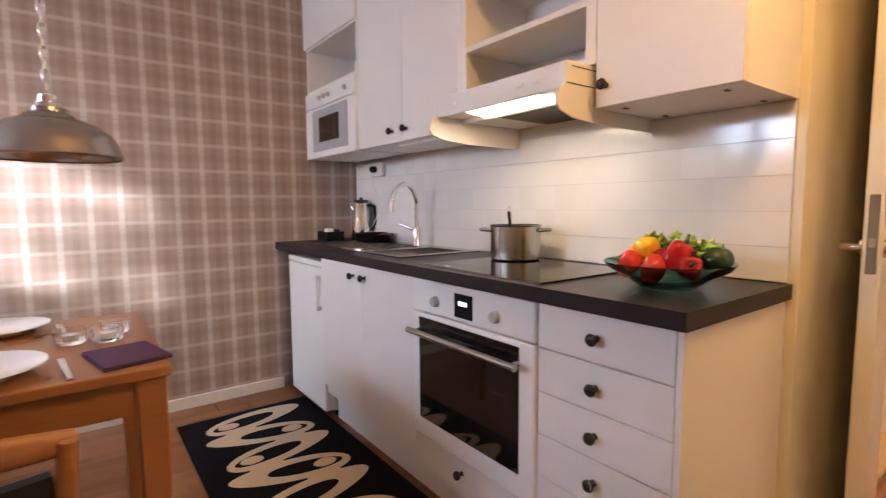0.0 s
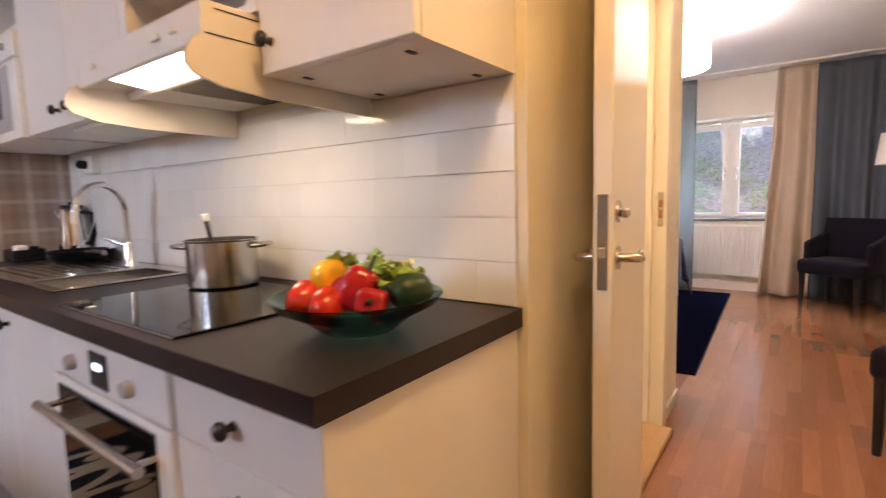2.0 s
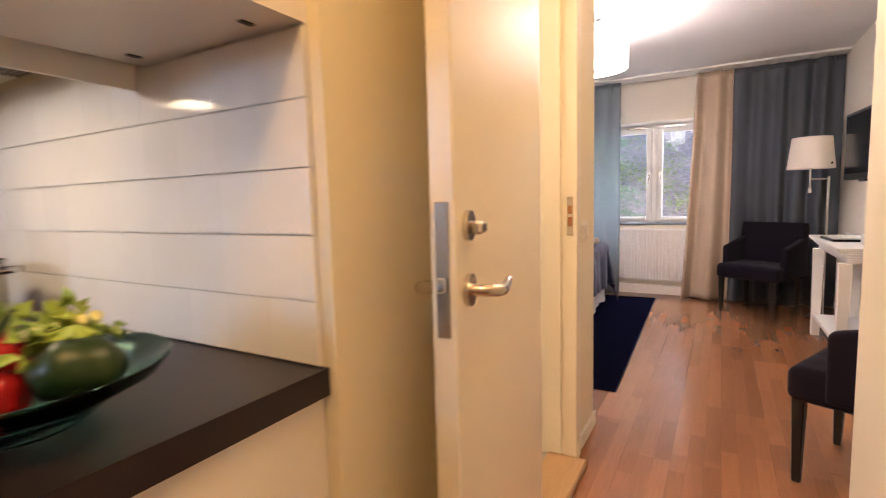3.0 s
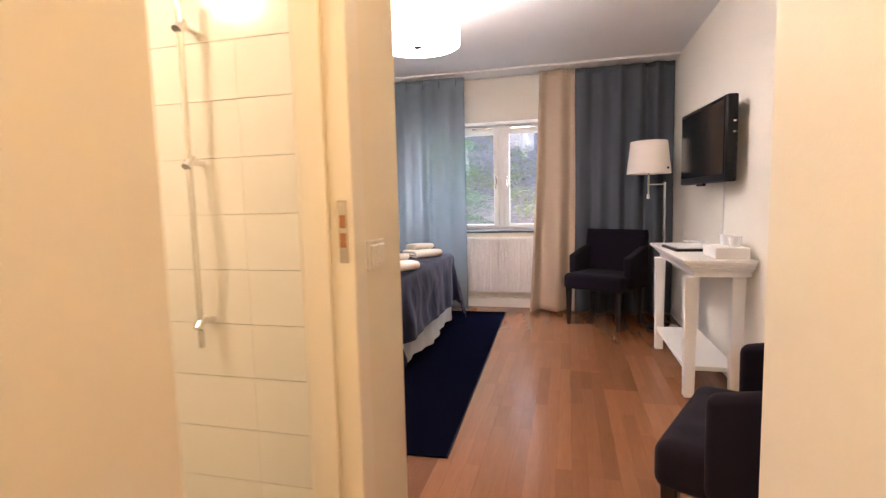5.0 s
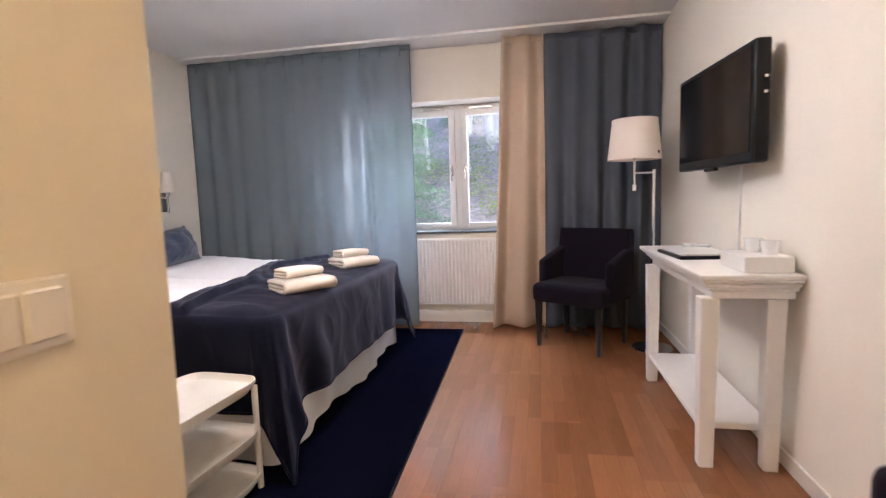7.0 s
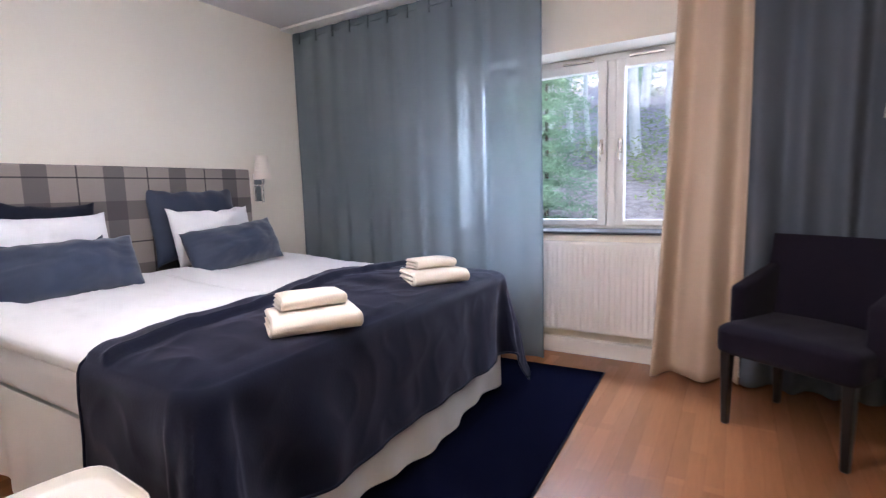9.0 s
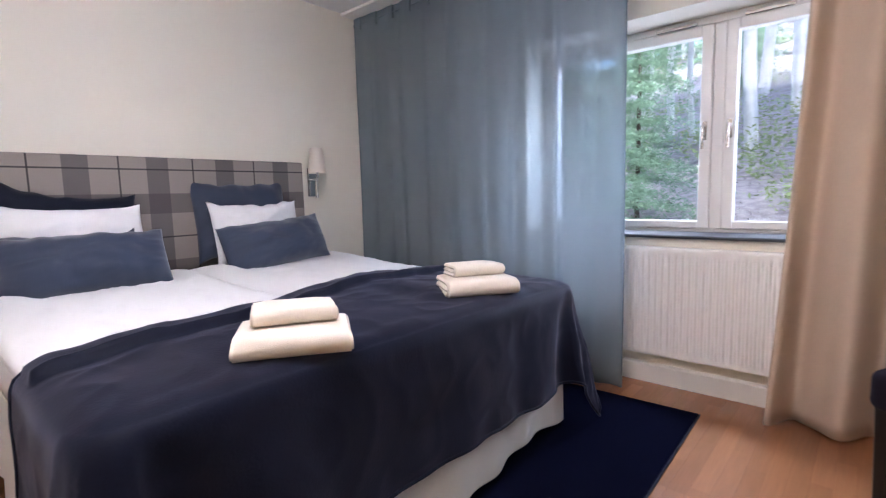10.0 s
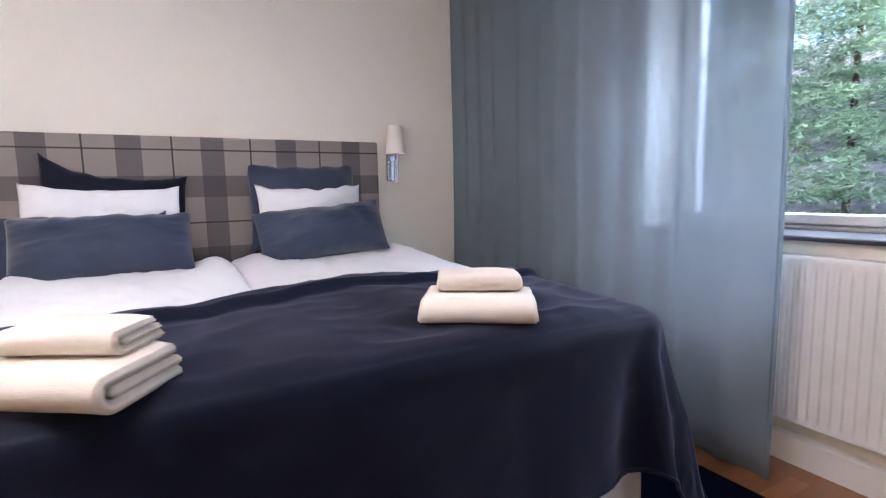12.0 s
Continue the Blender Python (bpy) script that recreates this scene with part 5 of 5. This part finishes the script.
def towel_stack(x, y, z, rz, seed):
    a = thing("towel", pose(x, y, z, 0, 0, rz), "thick folded cream bath towel lying on the throw", "towel", "towels on the bed")
    part("folded_cloth", folded(0.285, 0.19, 0.066, seed), "towel", a, smooth=180)
    b = thing("towel", pose(x + 0.02, y + 0.03, z + 0.067, 0, 0, rz + 5), "small folded cream hand towel on a bath towel", "towel", "towels on the bed")
    part("folded_cloth", folded(0.215, 0.125, 0.046, seed + 1), "towel", b, smooth=180)


towel_stack(5.350, 1.455, BZ + 0.044, -34, 3)
towel_stack(6.180, 1.505, BZ + 0.046, -34, 9)

# wall lamp by the bed
wl = thing("wall_lamp", pose(6.755, HEADY, 1.19), "chrome wall lamp with a small white shade by the bed", "wall lamp")
part("back_plate", boxes((-0.040, 0.040, -0.016, -0.001, -0.120, 0.085), bevel=0.004), "chrome", wl)
part("arm", tube([(0, -0.012, 0.0), (0, -0.06, 0.0), (0.0, -0.075, 0.02), (0.0, -0.075, 0.10)], 0.008), "chrome", wl, smooth=50)
part("shade", shift(lathe([(0.063, 0.045), (0.043, 0.218), (0.040, 0.218), (0.060, 0.045)], 32, close=True), pose(0, -0.075, 0)), "shade", wl, "small white cone shade", smooth=60)
part("switch_stem", tube([(0.0, -0.06, -0.005), (0.0, -0.06, -0.13)], 0.010), "chrome", wl, smooth=50)

# ceiling lamp: upper disc and hanging drum
cl = thing("ceiling_lamp", pose(5.03, 1.155, CEIL), "white drum ceiling lamp, lit, close to the ceiling", "ceiling lamp")
part("shade", lathe([(0.245, -0.175), (0.245, -0.37), (0.238, -0.375), (0, -0.375), (0, -0.368), (0.232, -0.368), (0.239, -0.175)], 64), "lampglow", cl, smooth=50)
part("band", lathe([(0.2455, -0.262), (0.2475, -0.262), (0.2475, -0.268), (0.2455, -0.268)], 64, close=True), "shade", cl, smooth=50)
part("finial", lathe([(0, -0.376), (0.028, -0.376), (0.028, -0.384), (0.012, -0.392), (0, -0.393)], 24), "nickel", cl, "metal finial", smooth=40)
part("ceiling_plate", lathe([(0, 0), (0.08, 0), (0.08, -0.02), (0.012, -0.025), (0.012, -0.367), (0, -0.367)], 24), "nickel", cl, smooth=40)


def curtain(name, y0, y1, x, material, label, folds, depth, seed, flare=0.0, lean=0.0):
    c = thing(name, pose(x, (y0 + y1) / 2, 0), label, "curtain")
    w = y1 - y0
    def f(u, v):
        s = u * folds * 2 * math.pi + 2.4 * noise.noise(Vector((u * folds * 0.33, 0.3 * v, seed + 4)))
        wob = noise.noise(Vector((u * folds * 0.7, v * 1.5, seed)))
        d = depth * (0.8 + 0.7 * noise.noise(Vector((u * folds * 0.5, 0.4 * v, seed + 9)))) * (0.55 + 0.45 * (1 - v)) * (math.sin(s + 1.1 * wob) + 0.22 * math.sin(1.7 * s + seed))
        if v > 0.965:
            d *= 0.6
        return (d + 0.012 * wob, (u - 0.5) * w * (1 + flare * (1 - v)) + lean * (1 - v) ** 1.5 + 0.010 * wob, 0.012 + (CEIL - 0.036) * v)
    part("drape", sheet(f, int(folds * 20), 40, thick=0.0015), material, c, smooth=180)
    for k in range(int(folds)):
        yy = -w / 2 + (k + 0.5) * w / int(folds)
        part("pleat", boxes((-0.020, 0.004, yy - 0.004, yy + 0.004, CEIL - 0.115, CEIL - 0.026), bevel=0.002), material, c)
    part("heading_tape", boxes((-0.010, 0.006, -w / 2, w / 2, CEIL - 0.075, CEIL - 0.070)), material, c)
    return c


sheer_one = curtain("sheer_curtain", 1.33, HEADY - 0.006, 7.20, "sheergrey", "sheer blue-grey curtain drawn across half the window", 12, 0.022, 3)
SHW = HEADY - 0.006 - 1.33
part("side_hem", sheet(lambda u, v: (0.006 * math.sin(6 * v), -SHW / 2 - 0.004 + 0.016 * u, 0.014 + (CEIL - 0.045) * v), 2, 30, thick=0.002), "sheergrey", sheer_one, "doubled side hem", smooth=180)
curtain("curtain", 0.245, 0.575, 7.25, "beigecurtain", "beige curtain gathered beside the window", 2, 0.085, 5, 0.32, 0.055)
curtain("curtain", TVY + 0.01, 0.24, 7.27, "greycurtain", "dark grey curtain drawn in the corner behind the armchair", 5, 0.065, 8)

# radiator
rad = thing("radiator", pose(7.375, 0.30, 0.165), "white ribbed panel radiator under the window", "radiator")
RL, RH = 1.52, 0.585


def ribs(u, v):
    s = u * RL
    k = 0.5 + 0.5 * math.cos(2 * math.pi * s / 0.0333)
    k = k * k * (3 - 2 * k)
    e = 1 if 0.05 < v < 0.95 else 0
    return (0.008 * (1 - k) * e + (0.004 if v in (0.0, 1.0) else 0), s, RH * v)


def rib_rows(u, v):
    vv = [0.0, 0.02, 0.055, 0.075, 0.5, 0.925, 0.945, 0.98, 1.0][min(8, int(round(v * 8)))]
    return ribs(u, vv)


part("front_panel", sheet(rib_rows, 456, 8, thick=-0.002), "white", rad, smooth=40)
part("body", boxes((0.012, 0.070, 0.0, RL, 0.01, RH - 0.004), bevel=0.004), "white", rad)
part("top_grille", boxes((0.010, 0.066, 0.004, RL - 0.004, RH - 0.003, RH + 0.004), bevel=0.002), "white", rad)


def armchair(m, label):
    a = thing("armchair", m, label, "armchair", "charcoal armchairs")
    part("seat", cushion_block(-0.275, 0.275, -0.42, 0.045, 0.335, 0.470, 0.035, 0.012, 2), "charcoal", a, smooth=60)
    bk = sheet(lambda u, v: (0.29 * (2 * u - 1) * (1 - 0.03 * v), -0.40 - 0.085 * v - 0.012 * math.sin(math.pi * u), 0.34 + 0.50 * v), 16, 10, thick=0.085)
    bmesh.ops.bevel(bk, geom=[e for e in bk.edges if e.calc_face_angle(0) > 1.0], offset=0.02, segments=3, affect="EDGES")
    part("backrest", bk, "charcoal", a, smooth=60)
    for s in (1, -1):
        arm = bmesh.new()
        box(arm, s * 0.262 - 0.032, s * 0.262 + 0.032, -0.46, -0.085, 0.36, 0.63, bevel=0.022, seg=3)
        for v in arm.verts:
            if v.co.z > 0.5:
                v.co.z += 0.10 * (-0.085 - v.co.y) / 0.375
        part("armrest", arm, "charcoal", a, smooth=50)
        part("front_leg", taper(s * 0.235, 0.005, 0.345, 0.022, 0.014), "darkleg", a)
        part("back_leg", taper(s * 0.235, -0.415, 0.345, 0.022, 0.014), "darkleg", a)
    return a


armchair(pose(6.63, 0.097, 0, 0, 0, 58.4), "charcoal upholstered armchair with black legs by the curtains")
armchair(pose(3.81, -0.070, 0, 0, 0, -25), "charcoal upholstered armchair with black legs beside the hall wall")

# floor lamp
fl = thing("floor_lamp", pose(6.74, -0.49, 0), "chrome floor lamp with a cream drum shade in the corner", "floor lamp")
part("base", lathe([(0, 0), (0.135, 0), (0.138, 0.006), (0.130, 0.016), (0.02, 0.022), (0.012, 0.04), (0, 0.04)], 48), "chrome", fl, smooth=40)
part("pole", tube([(0, 0, 0.03), (0, 0, 1.265)], 0.011, 16), "chrome", fl, smooth=40)
part("arm", tube([(0.0, 0.0, 1.245), (-0.02, 0.07, 1.245), (-0.04, 0.135, 1.245)], 0.007), "chrome", fl, smooth=40)
part("stem", tube([(-0.04, 0.135, 1.15), (-0.04, 0.135, 1.36)], 0.008), "chrome", fl, smooth=40)
part("switch", tube([(-0.04, 0.135, 1.125), (-0.04, 0.135, 1.165)], 0.013), "white", fl, smooth=40)
part("shade", shift(lathe([(0.176, 0), (0.146, 0.270), (0.143, 0.270), (0.173, 0)], 56, close=True), pose(-0.04, 0.135, 1.335)), "shade", fl, "cream fabric drum shade", smooth=60)
part("shade_dot", shift(lathe([(0, 0), (0.011, 0), (0.009, 0.004), (0, 0.004)], 16), pose(-0.155, 0.005, 1.375, 90, 0, -45)), "black", fl)
part("flex", tube([(-0.05, 0.06, 0.006), (-0.20, 0.02, 0.005), (-0.30, -0.06, 0.005), (-0.22, -0.15, 0.005)], 0.004, 8), "black", fl, smooth=60)

# console table
con = thing("console_table", pose(5.635, -0.485, 0), "white painted console table with a low shelf", "console table")
part("tabletop", boxes((-0.565, 0.575, -0.175, 0.185, 0.772, 0.792), bevel=0.005, seg=2), "white", con)
part("moulding", boxes((-0.552, 0.562, -0.175, 0.172, 0.758, 0.772), bevel=0.006, seg=3), "white", con)
part("moulding", boxes((-0.536, 0.546, -0.175, 0.156, 0.738, 0.759), bevel=0.009, seg=3), "white", con)
part("moulding", boxes((-0.518, 0.528, -0.172, 0.172 - 0.034, 0.722, 0.739), bevel=0.006, seg=3), "white", con)
part("apron", boxes((-0.505, 0.515, -0.165, 0.124, 0.692, 0.723), bevel=0.003), "white", con)
for x in (-0.472, 0.472):
    for y in (0.130, -0.105):
        leg = bmesh.new()
        box(leg, x - 0.027, x + 0.027, y - 0.027, y + 0.027, 0.0, 0.692)
        for v in leg.verts:
            if v.co.z > 0.1:
                v.co.x, v.co.y = x + (v.co.x - x) * 1.28, y + (v.co.y - y) * 1.28
        bmesh.ops.bevel(leg, geom=list(leg.edges), offset=0.003, segments=1, affect="EDGES")
        part("leg", leg, "white", con)
part("low_shelf", boxes((-0.452, 0.452, -0.130, 0.150, 0.145, 0.172), bevel=0.004), "white", con)

fold = thing("folder", pose(5.70, -0.46, 0.7925, 0, 0, 4), "black folder of papers on the console table", "folder")
part("cover", boxes((-0.17, 0.17, -0.125, 0.125, 0, 0.016), bevel=0.003), "black", fold)
part("papers", boxes((-0.15, 0.15, -0.11, 0.11, 0.0165, 0.024), bevel=0.001), "paper", fold)
bx = thing("tissue_box", pose(5.24, -0.55, 0.7925), "low white box on the console table", "box")
part("carton", boxes((-0.13, 0.13, -0.085, 0.085, 0, 0.062), bevel=0.004), "white", bx)
for dx, dy in ((-0.05, -0.03), (0.05, -0.01)):
    t = thing("cup", pose(5.24 + dx, -0.55 + dy, 0.855), "small white cup on the white box", "cup", "cups on the console")
    part("body", lathe([(0, 0), (0.026, 0), (0.034, 0.055), (0.031, 0.055), (0.024, 0.005), (0, 0.005)], 28), "china", t, smooth=40)
for x, y in ((6.05, -0.54), (5.97, -0.57)):
    t = thing("bowl", pose(x, y, 0.7925), "small white dish on the console table", "bowl", "dishes on the console")
    part("body", lathe([(0, 0), (0.03, 0), (0.05, 0.025), (0.047, 0.025), (0.028, 0.005), (0, 0.005)], 28), "china", t, smooth=40)

# television on its wall arm
TVA = math.degrees(math.atan2(0.07, 0.80))
tv = thing("television", pose(5.70, -0.535, 1.215, 0, 0, TVA), "black flat television on a wall bracket above the console", "television")
part("housing", boxes((-0.402, 0.402, -0.045, 0.018, 0, 0.487), bevel=0.012, seg=3), "black", tv, smooth=40)
part("screen", boxes((-0.375, 0.375, 0.0185, 0.0215, 0.045, 0.462)), "tvscreen", tv)
part("rear_box", boxes((-0.28, 0.28, -0.075, -0.045, 0.06, 0.42), bevel=0.01), "black", tv)
part("bracket", boxes((-0.10, 0.10, -0.135, -0.075, 0.16, 0.32), bevel=0.004), "black", tv)
part("sensor_bar", boxes((-0.06, 0.06, 0.0, 0.022, -0.016, 0.002), bevel=0.005), "black", tv)
for z in (0.27, 0.33):
    part("socket", boxes((-0.408, -0.400, -0.03, -0.015, z, z + 0.012)), "steel", tv)
cable = thing("cable", pose(5.72, TVY, 0), "thin white cable trunking below the television", "cable")
part("trunking", boxes((-0.006, 0.006, 0.001, 0.010, 0.80, 1.30), bevel=0.002), "white", cable)

# low trolley at the foot of the bed
tr = thing("trolley", pose(4.535, 1.525, 0, 0, 0, -4), "cream plastic tray trolley beside the bed", "trolley")


def tray_at(z, w, d, rim):
    def f(u, v):
        x, y = w / 2, d / 2
        a = 2 * math.pi * u
        c, s = math.cos(a), math.sin(a)
        k = (abs(c / x) ** 6 + abs(s / y) ** 6) ** (-1 / 6)
        rr = [0.001, 0.93, 0.96, 0.985, 1.0, 1.0, 0.90][min(6, int(round(v * 6)))]
        zz = [0.0, 0.0, 0.006, rim, rim, rim - 0.012, -0.014][min(6, int(round(v * 6)))]
        return (c * k * rr, s * k * rr, z + zz)
    return sheet(f, 64, 6, wrap=True)


for z in (0.42, 0.22, 0.05):
    part("tray", tray_at(z, 0.50, 0.33, 0.028), "plastic", tr, smooth=50)
for x in (-0.22, 0.22):
    for y in (-0.14, 0.14):
        part("post", tube([(x, y, 0.0), (x, y, 0.42)], 0.012), "plastic", tr, smooth=50)

# ---- outside ----
def hill(x, y):
    d = max(0.0, x - 8.2)
    z = 0.45 + 0.33 * min(d, 40) + 0.06 * max(0, d - 40) - 0.07 * (y - 1) * min(d, 20) / 12
    z += (0.25 * noise.noise(Vector((x * 0.35, y * 0.35, 1))) + 0.08 * noise.noise(Vector((x * 1.7, y * 1.7, 5)))) * min(1, d / 3)
    return z


def ground_at(u, v):
    x = 7.85 + 0.1 + 260 * (u ** 3)
    y = 1 + (v - 0.5) * (14 + 400 * u * u)
    return (x, y, hill(x, y))


g = sheet(ground_at, 90, 90)
west = boxes((-60, 8.3, -60, 60, -0.7, -0.5))
structure("ground", join(g, west), "litter", "leaf-strewn hillside ground", category="ground", smooth=180)

orng = random.Random(11)


def birch(x, y, height, r, lean):
    t = thing("birch_tree", pose(x, y, hill(x, y) - 0.1), "slim pale birch trunk on the hillside", "tree", "birches on the hillside")
    pts = [(lean * (k / 8) ** 1.4 + 0.04 * math.sin(k), 0.05 * math.sin(k * 1.7 + x), height * k / 8) for k in range(9)]
    part("trunk", tube(pts, [r * (1 - 0.075 * k) for k in range(9)], 10), "bark", t, smooth=60)
    for k in range(7):
        a, z = orng.uniform(0, 6.28), height * orng.uniform(0.35, 0.95)
        ll = orng.uniform(0.5, 1.3)
        part("limb", tube([(lean * (z / height) ** 1.4, 0, z), (0.5 * ll * math.cos(a), 0.5 * ll * math.sin(a), z + 0.35 * ll), (ll * math.cos(a), ll * math.sin(a), z + 0.5 * ll)], [r * 0.25, r * 0.15, 0.004], 5), "darkbark", t)


for k in range(44):
    x = orng.uniform(13.0, 40)
    y = 1 + orng.uniform(-0.45, 0.55) * (x - 2) * 0.9
    birch(x, y, orng.uniform(6, 12), orng.uniform(0.05, 0.14), orng.uniform(-0.6, 0.6))


for x, y, height, r, lean in ((11.3, 1.50, 9, 0.075, 0.1), (13.0, 1.20, 10, 0.08, 0.2), (13.2, 3.25, 10, 0.10, -0.1), (12.6, 2.72, 9, 0.06, 0.15), (11.9, 2.25, 7, 0.04, -0.7), (12.4, 4.3, 9, 0.07, 0.2), (15.0, 1.9, 10, 0.09, -0.3), (14.6, 0.9, 9, 0.07, 0.3)):
    birch(x, y, height, r, lean)


def leaves(bm, p, n, spread, size, q, flat=1.0, slim=0.45):
    for _ in range(n):
        c = Vector(p) + Vector((q.gauss(0, spread), q.gauss(0, spread), q.gauss(0, spread * flat)))
        a = Vector((q.uniform(-1, 1), q.uniform(-1, 1), q.uniform(-0.6, 0.6))).normalized() * size
        b = Vector((q.uniform(-1, 1), q.uniform(-1, 1), q.uniform(-0.6, 0.6))).normalized() * size * slim
        bm.faces.new([bm.verts.new(c + a), bm.verts.new(c + b), bm.verts.new(c - a), bm.verts.new(c - b)])


def spruce(x, y, height, width, seed, fine=1.0):
    q = random.Random(seed)
    t = thing("spruce_tree", pose(x, y, hill(x, y) - 0.1), "young green spruce outside the window", "tree", "spruces on the hillside")
    part("trunk", tube([(0, 0, 0), (0.02, 0, height * 0.5), (0, 0.01, height)], [0.024, 0.016, 0.006], 8), "darkbark", t, smooth=60)
    bm = bmesh.new()
    z = 0.12
    while z < height:
        reach = width * (1 - z / height) ** 0.8 + 0.05
        for k in range(q.randint(9, 12)):
            a = q.uniform(0, 6.28)
            ll = reach * q.uniform(0.55, 1.12)
            steps = int((5 + ll * 20) * fine)
            for s in range(steps):
                f = (s + q.random()) / steps
                sp = (0.03 + 0.035 * f) / fine ** 0.5
                leaves(bm, (ll * f * math.cos(a), ll * f * math.sin(a), z + 0.15 * ll * f - 0.38 * ll * f * f), 13, sp, 0.027 / fine, q, 0.5, 0.19)
        z += q.uniform(0.09, 0.15) / fine ** 0.5
    part("crown", bm, "spruce", t)


spruce(9.1, 1.95, 2.7, 0.68, 3)
spruce(10.8, 3.4, 3.8, 1.0, 4)
spruce(12.4, 4.9, 5.0, 1.3, 8)
spruce(16.5, 2.4, 2.2, 0.8, 5, 0.7)
spruce(21.0, -3.4, 6.0, 1.6, 6, 0.45)
spruce(26.0, 4.5, 9.0, 2.2, 9, 0.4)
spruce(30.0, -1.0, 9.0, 2.4, 12, 0.35)
spruce(33.0, 9.0, 10.0, 2.6, 13, 0.35)
spruce(36.0, -8.0, 10.0, 2.6, 14, 0.35)
spruce(40.0, 3.0, 11.0, 2.8, 15, 0.3)
under, mossy = bmesh.new(), bmesh.new()
for k in range(520):
    x = 9.6 + 20 * orng.random() ** 1.4
    y = 1 + orng.uniform(-0.5, 0.5) * (x - 1) * 1.2
    if noise.noise(Vector((x * 0.5, y * 0.5, 7))) > 0.10:
        leaves(under if k % 3 else mossy, (x, y, hill(x, y) + 0.07), 70, 0.20, 0.022 + 0.0012 * x, orng, 0.35)
for x, y, wide in ((12.9, 1.6, 0.5), (12.3, 1.3, 0.45), (11.95, 1.1, 0.4), (9.6, 0.86, 0.16), (9.8, 0.7, 0.16), (11.0, 1.3, 0.25), (10.2, 1.15, 0.16), (13.6, 2.4, 0.6), (11.5, 2.0, 0.3)):
    for _ in range(3):
        px, py = x + orng.gauss(0, wide), y + orng.gauss(0, wide * 0.6)
        leaves(under, (px, py, hill(px, py) + 0.10 + 0.15 * wide), 70, 0.10 + 0.12 * wide, 0.020 + 0.0010 * px, orng, 0.6)
tagged(part("undergrowth", under, "weed"), "low green undergrowth on the hillside", "undergrowth", kind="stuff")
tagged(part("moss_tufts", mossy, "moss"), "mossy tufts on the hillside", "moss", kind="stuff")
dry = bmesh.new()
for k in range(22000):
    x = 8.3 + 15 * orng.random() ** 1.4
    y = 1 + orng.uniform(-0.5, 0.5) * (x - 1) * 1.1
    leaves(dry, (x, y, hill(x, y) + 0.012), 1, 0.01, 0.012 + 0.0022 * (x - 8), orng, 0.4, 0.6)
tagged(part("fallen_leaves", dry, "dryleaf"), "dry fallen leaves on the slope", "leaves", kind="stuff")
for k in range(7):
    x = 10.5 + 12 * orng.random()
    y = 1 + orng.uniform(-0.5, 0.5) * (x - 2)
    s = orng.uniform(0.12, 0.26)
    rb = bmesh.new()
    bmesh.ops.create_icosphere(rb, subdivisions=3, radius=s)
    for v in rb.verts:
        v.co *= 1 + 0.35 * noise.noise(v.co * 2.2 / s + Vector((k, 0, 0)))
        v.co.z *= 0.65
    t = thing("rock", pose(x, y, hill(x, y) + s * 0.15), "grey granite rock on the slope", "rock", "rocks on the slope")
    part("stone", rb, "rock", t, smooth=50)

# ---- pieces: wall tiles and floor planks ----
def piece_mesh(name, bm, material):
    me = bpy.data.meshes.new(name)
    bm.to_mesh(me)
    bm.free()
    me.materials.append(M[material])
    return me


def pieces(name, me, places, parent, uneven=0.0):
    """Objects on one shared mesh; uneven: degrees by which each may be laid out of true."""
    q = random.Random(len(places))
    for p in places:
        ob = new(name, me)
        ob.parent = parent
        ob.location = p
        if uneven:
            ob.rotation_euler = (0, radians(q.uniform(-uneven, uneven)), radians(q.uniform(-uneven, uneven)))


kt = structure("tiled_splashback", boxes((KX - 0.003, KX - 0.0005, KY + 0.022, PLAID - 0.001, 0.9055, 1.42)), "grout", "white glazed square tile splashback", category="wall tiles")
TW, TH = 0.0997, 0.0962
tb = boxes((-0.009, -0.0035, 0.00004, TW - 0.00004, 0.0009, TH - 0.0009))
bmesh.ops.bevel(tb, geom=[e for e in tb.edges if abs(e.verts[0].co.y - e.verts[1].co.y) > 0.05], offset=0.0010, segments=2, affect="EDGES")
tile = piece_mesh("tile", tb, "tile")
pieces("tile", tile, [(KX, 0.824 + c * TW, 0.9065 + r * TH) for c in range(25) for r in range(5)], kt, 0.25)
bt = bpy.data.objects["wall_bathroom_east"]
btile = piece_mesh("tile", boxes((-0.007, -0.0005, 0.0001, 0.36 - 0.0001, 0.0010, 0.184 - 0.0010), bevel=0.0005), "bathtile")
pieces("tile", btile, [(BATHX, 0.97 + c * 0.36, 0.008 + r * 0.184) for c in range(6) for r in range(13)], bt)

floor = bpy.data.objects["floor"]
LW = 0.192
lengths = {}
rows = []
prng = random.Random(21)
y = TVY + 0.002
r = 0
while y < HEADY:
    x = WEST - prng.uniform(0, 1.1)
    while x < WX:
        rows.append((x, y, 1.285))
        x += 1.285
    y += LW
    r += 1
y = SOUTH
while y < TVY - LW:
    rows.append((WEST, y, 1.285))
    rows.append((WEST + 1.285, y, 1.285))
    y += LW
for x, y, n in rows:
    x0, x1 = max(x, WEST), min(x + n, WX)
    key = round(x1 - x0, 2)
    if key < 0.05:
        continue
    if key not in lengths:
        lengths[key] = piece_mesh("plank", boxes((0.0001, key - 0.0001, 0.0001, LW - 0.0001, -0.012, 0.0), bevel=0.0003), "oakplank")
    pieces("plank", lengths[key], [(x0, y, 0)], floor)
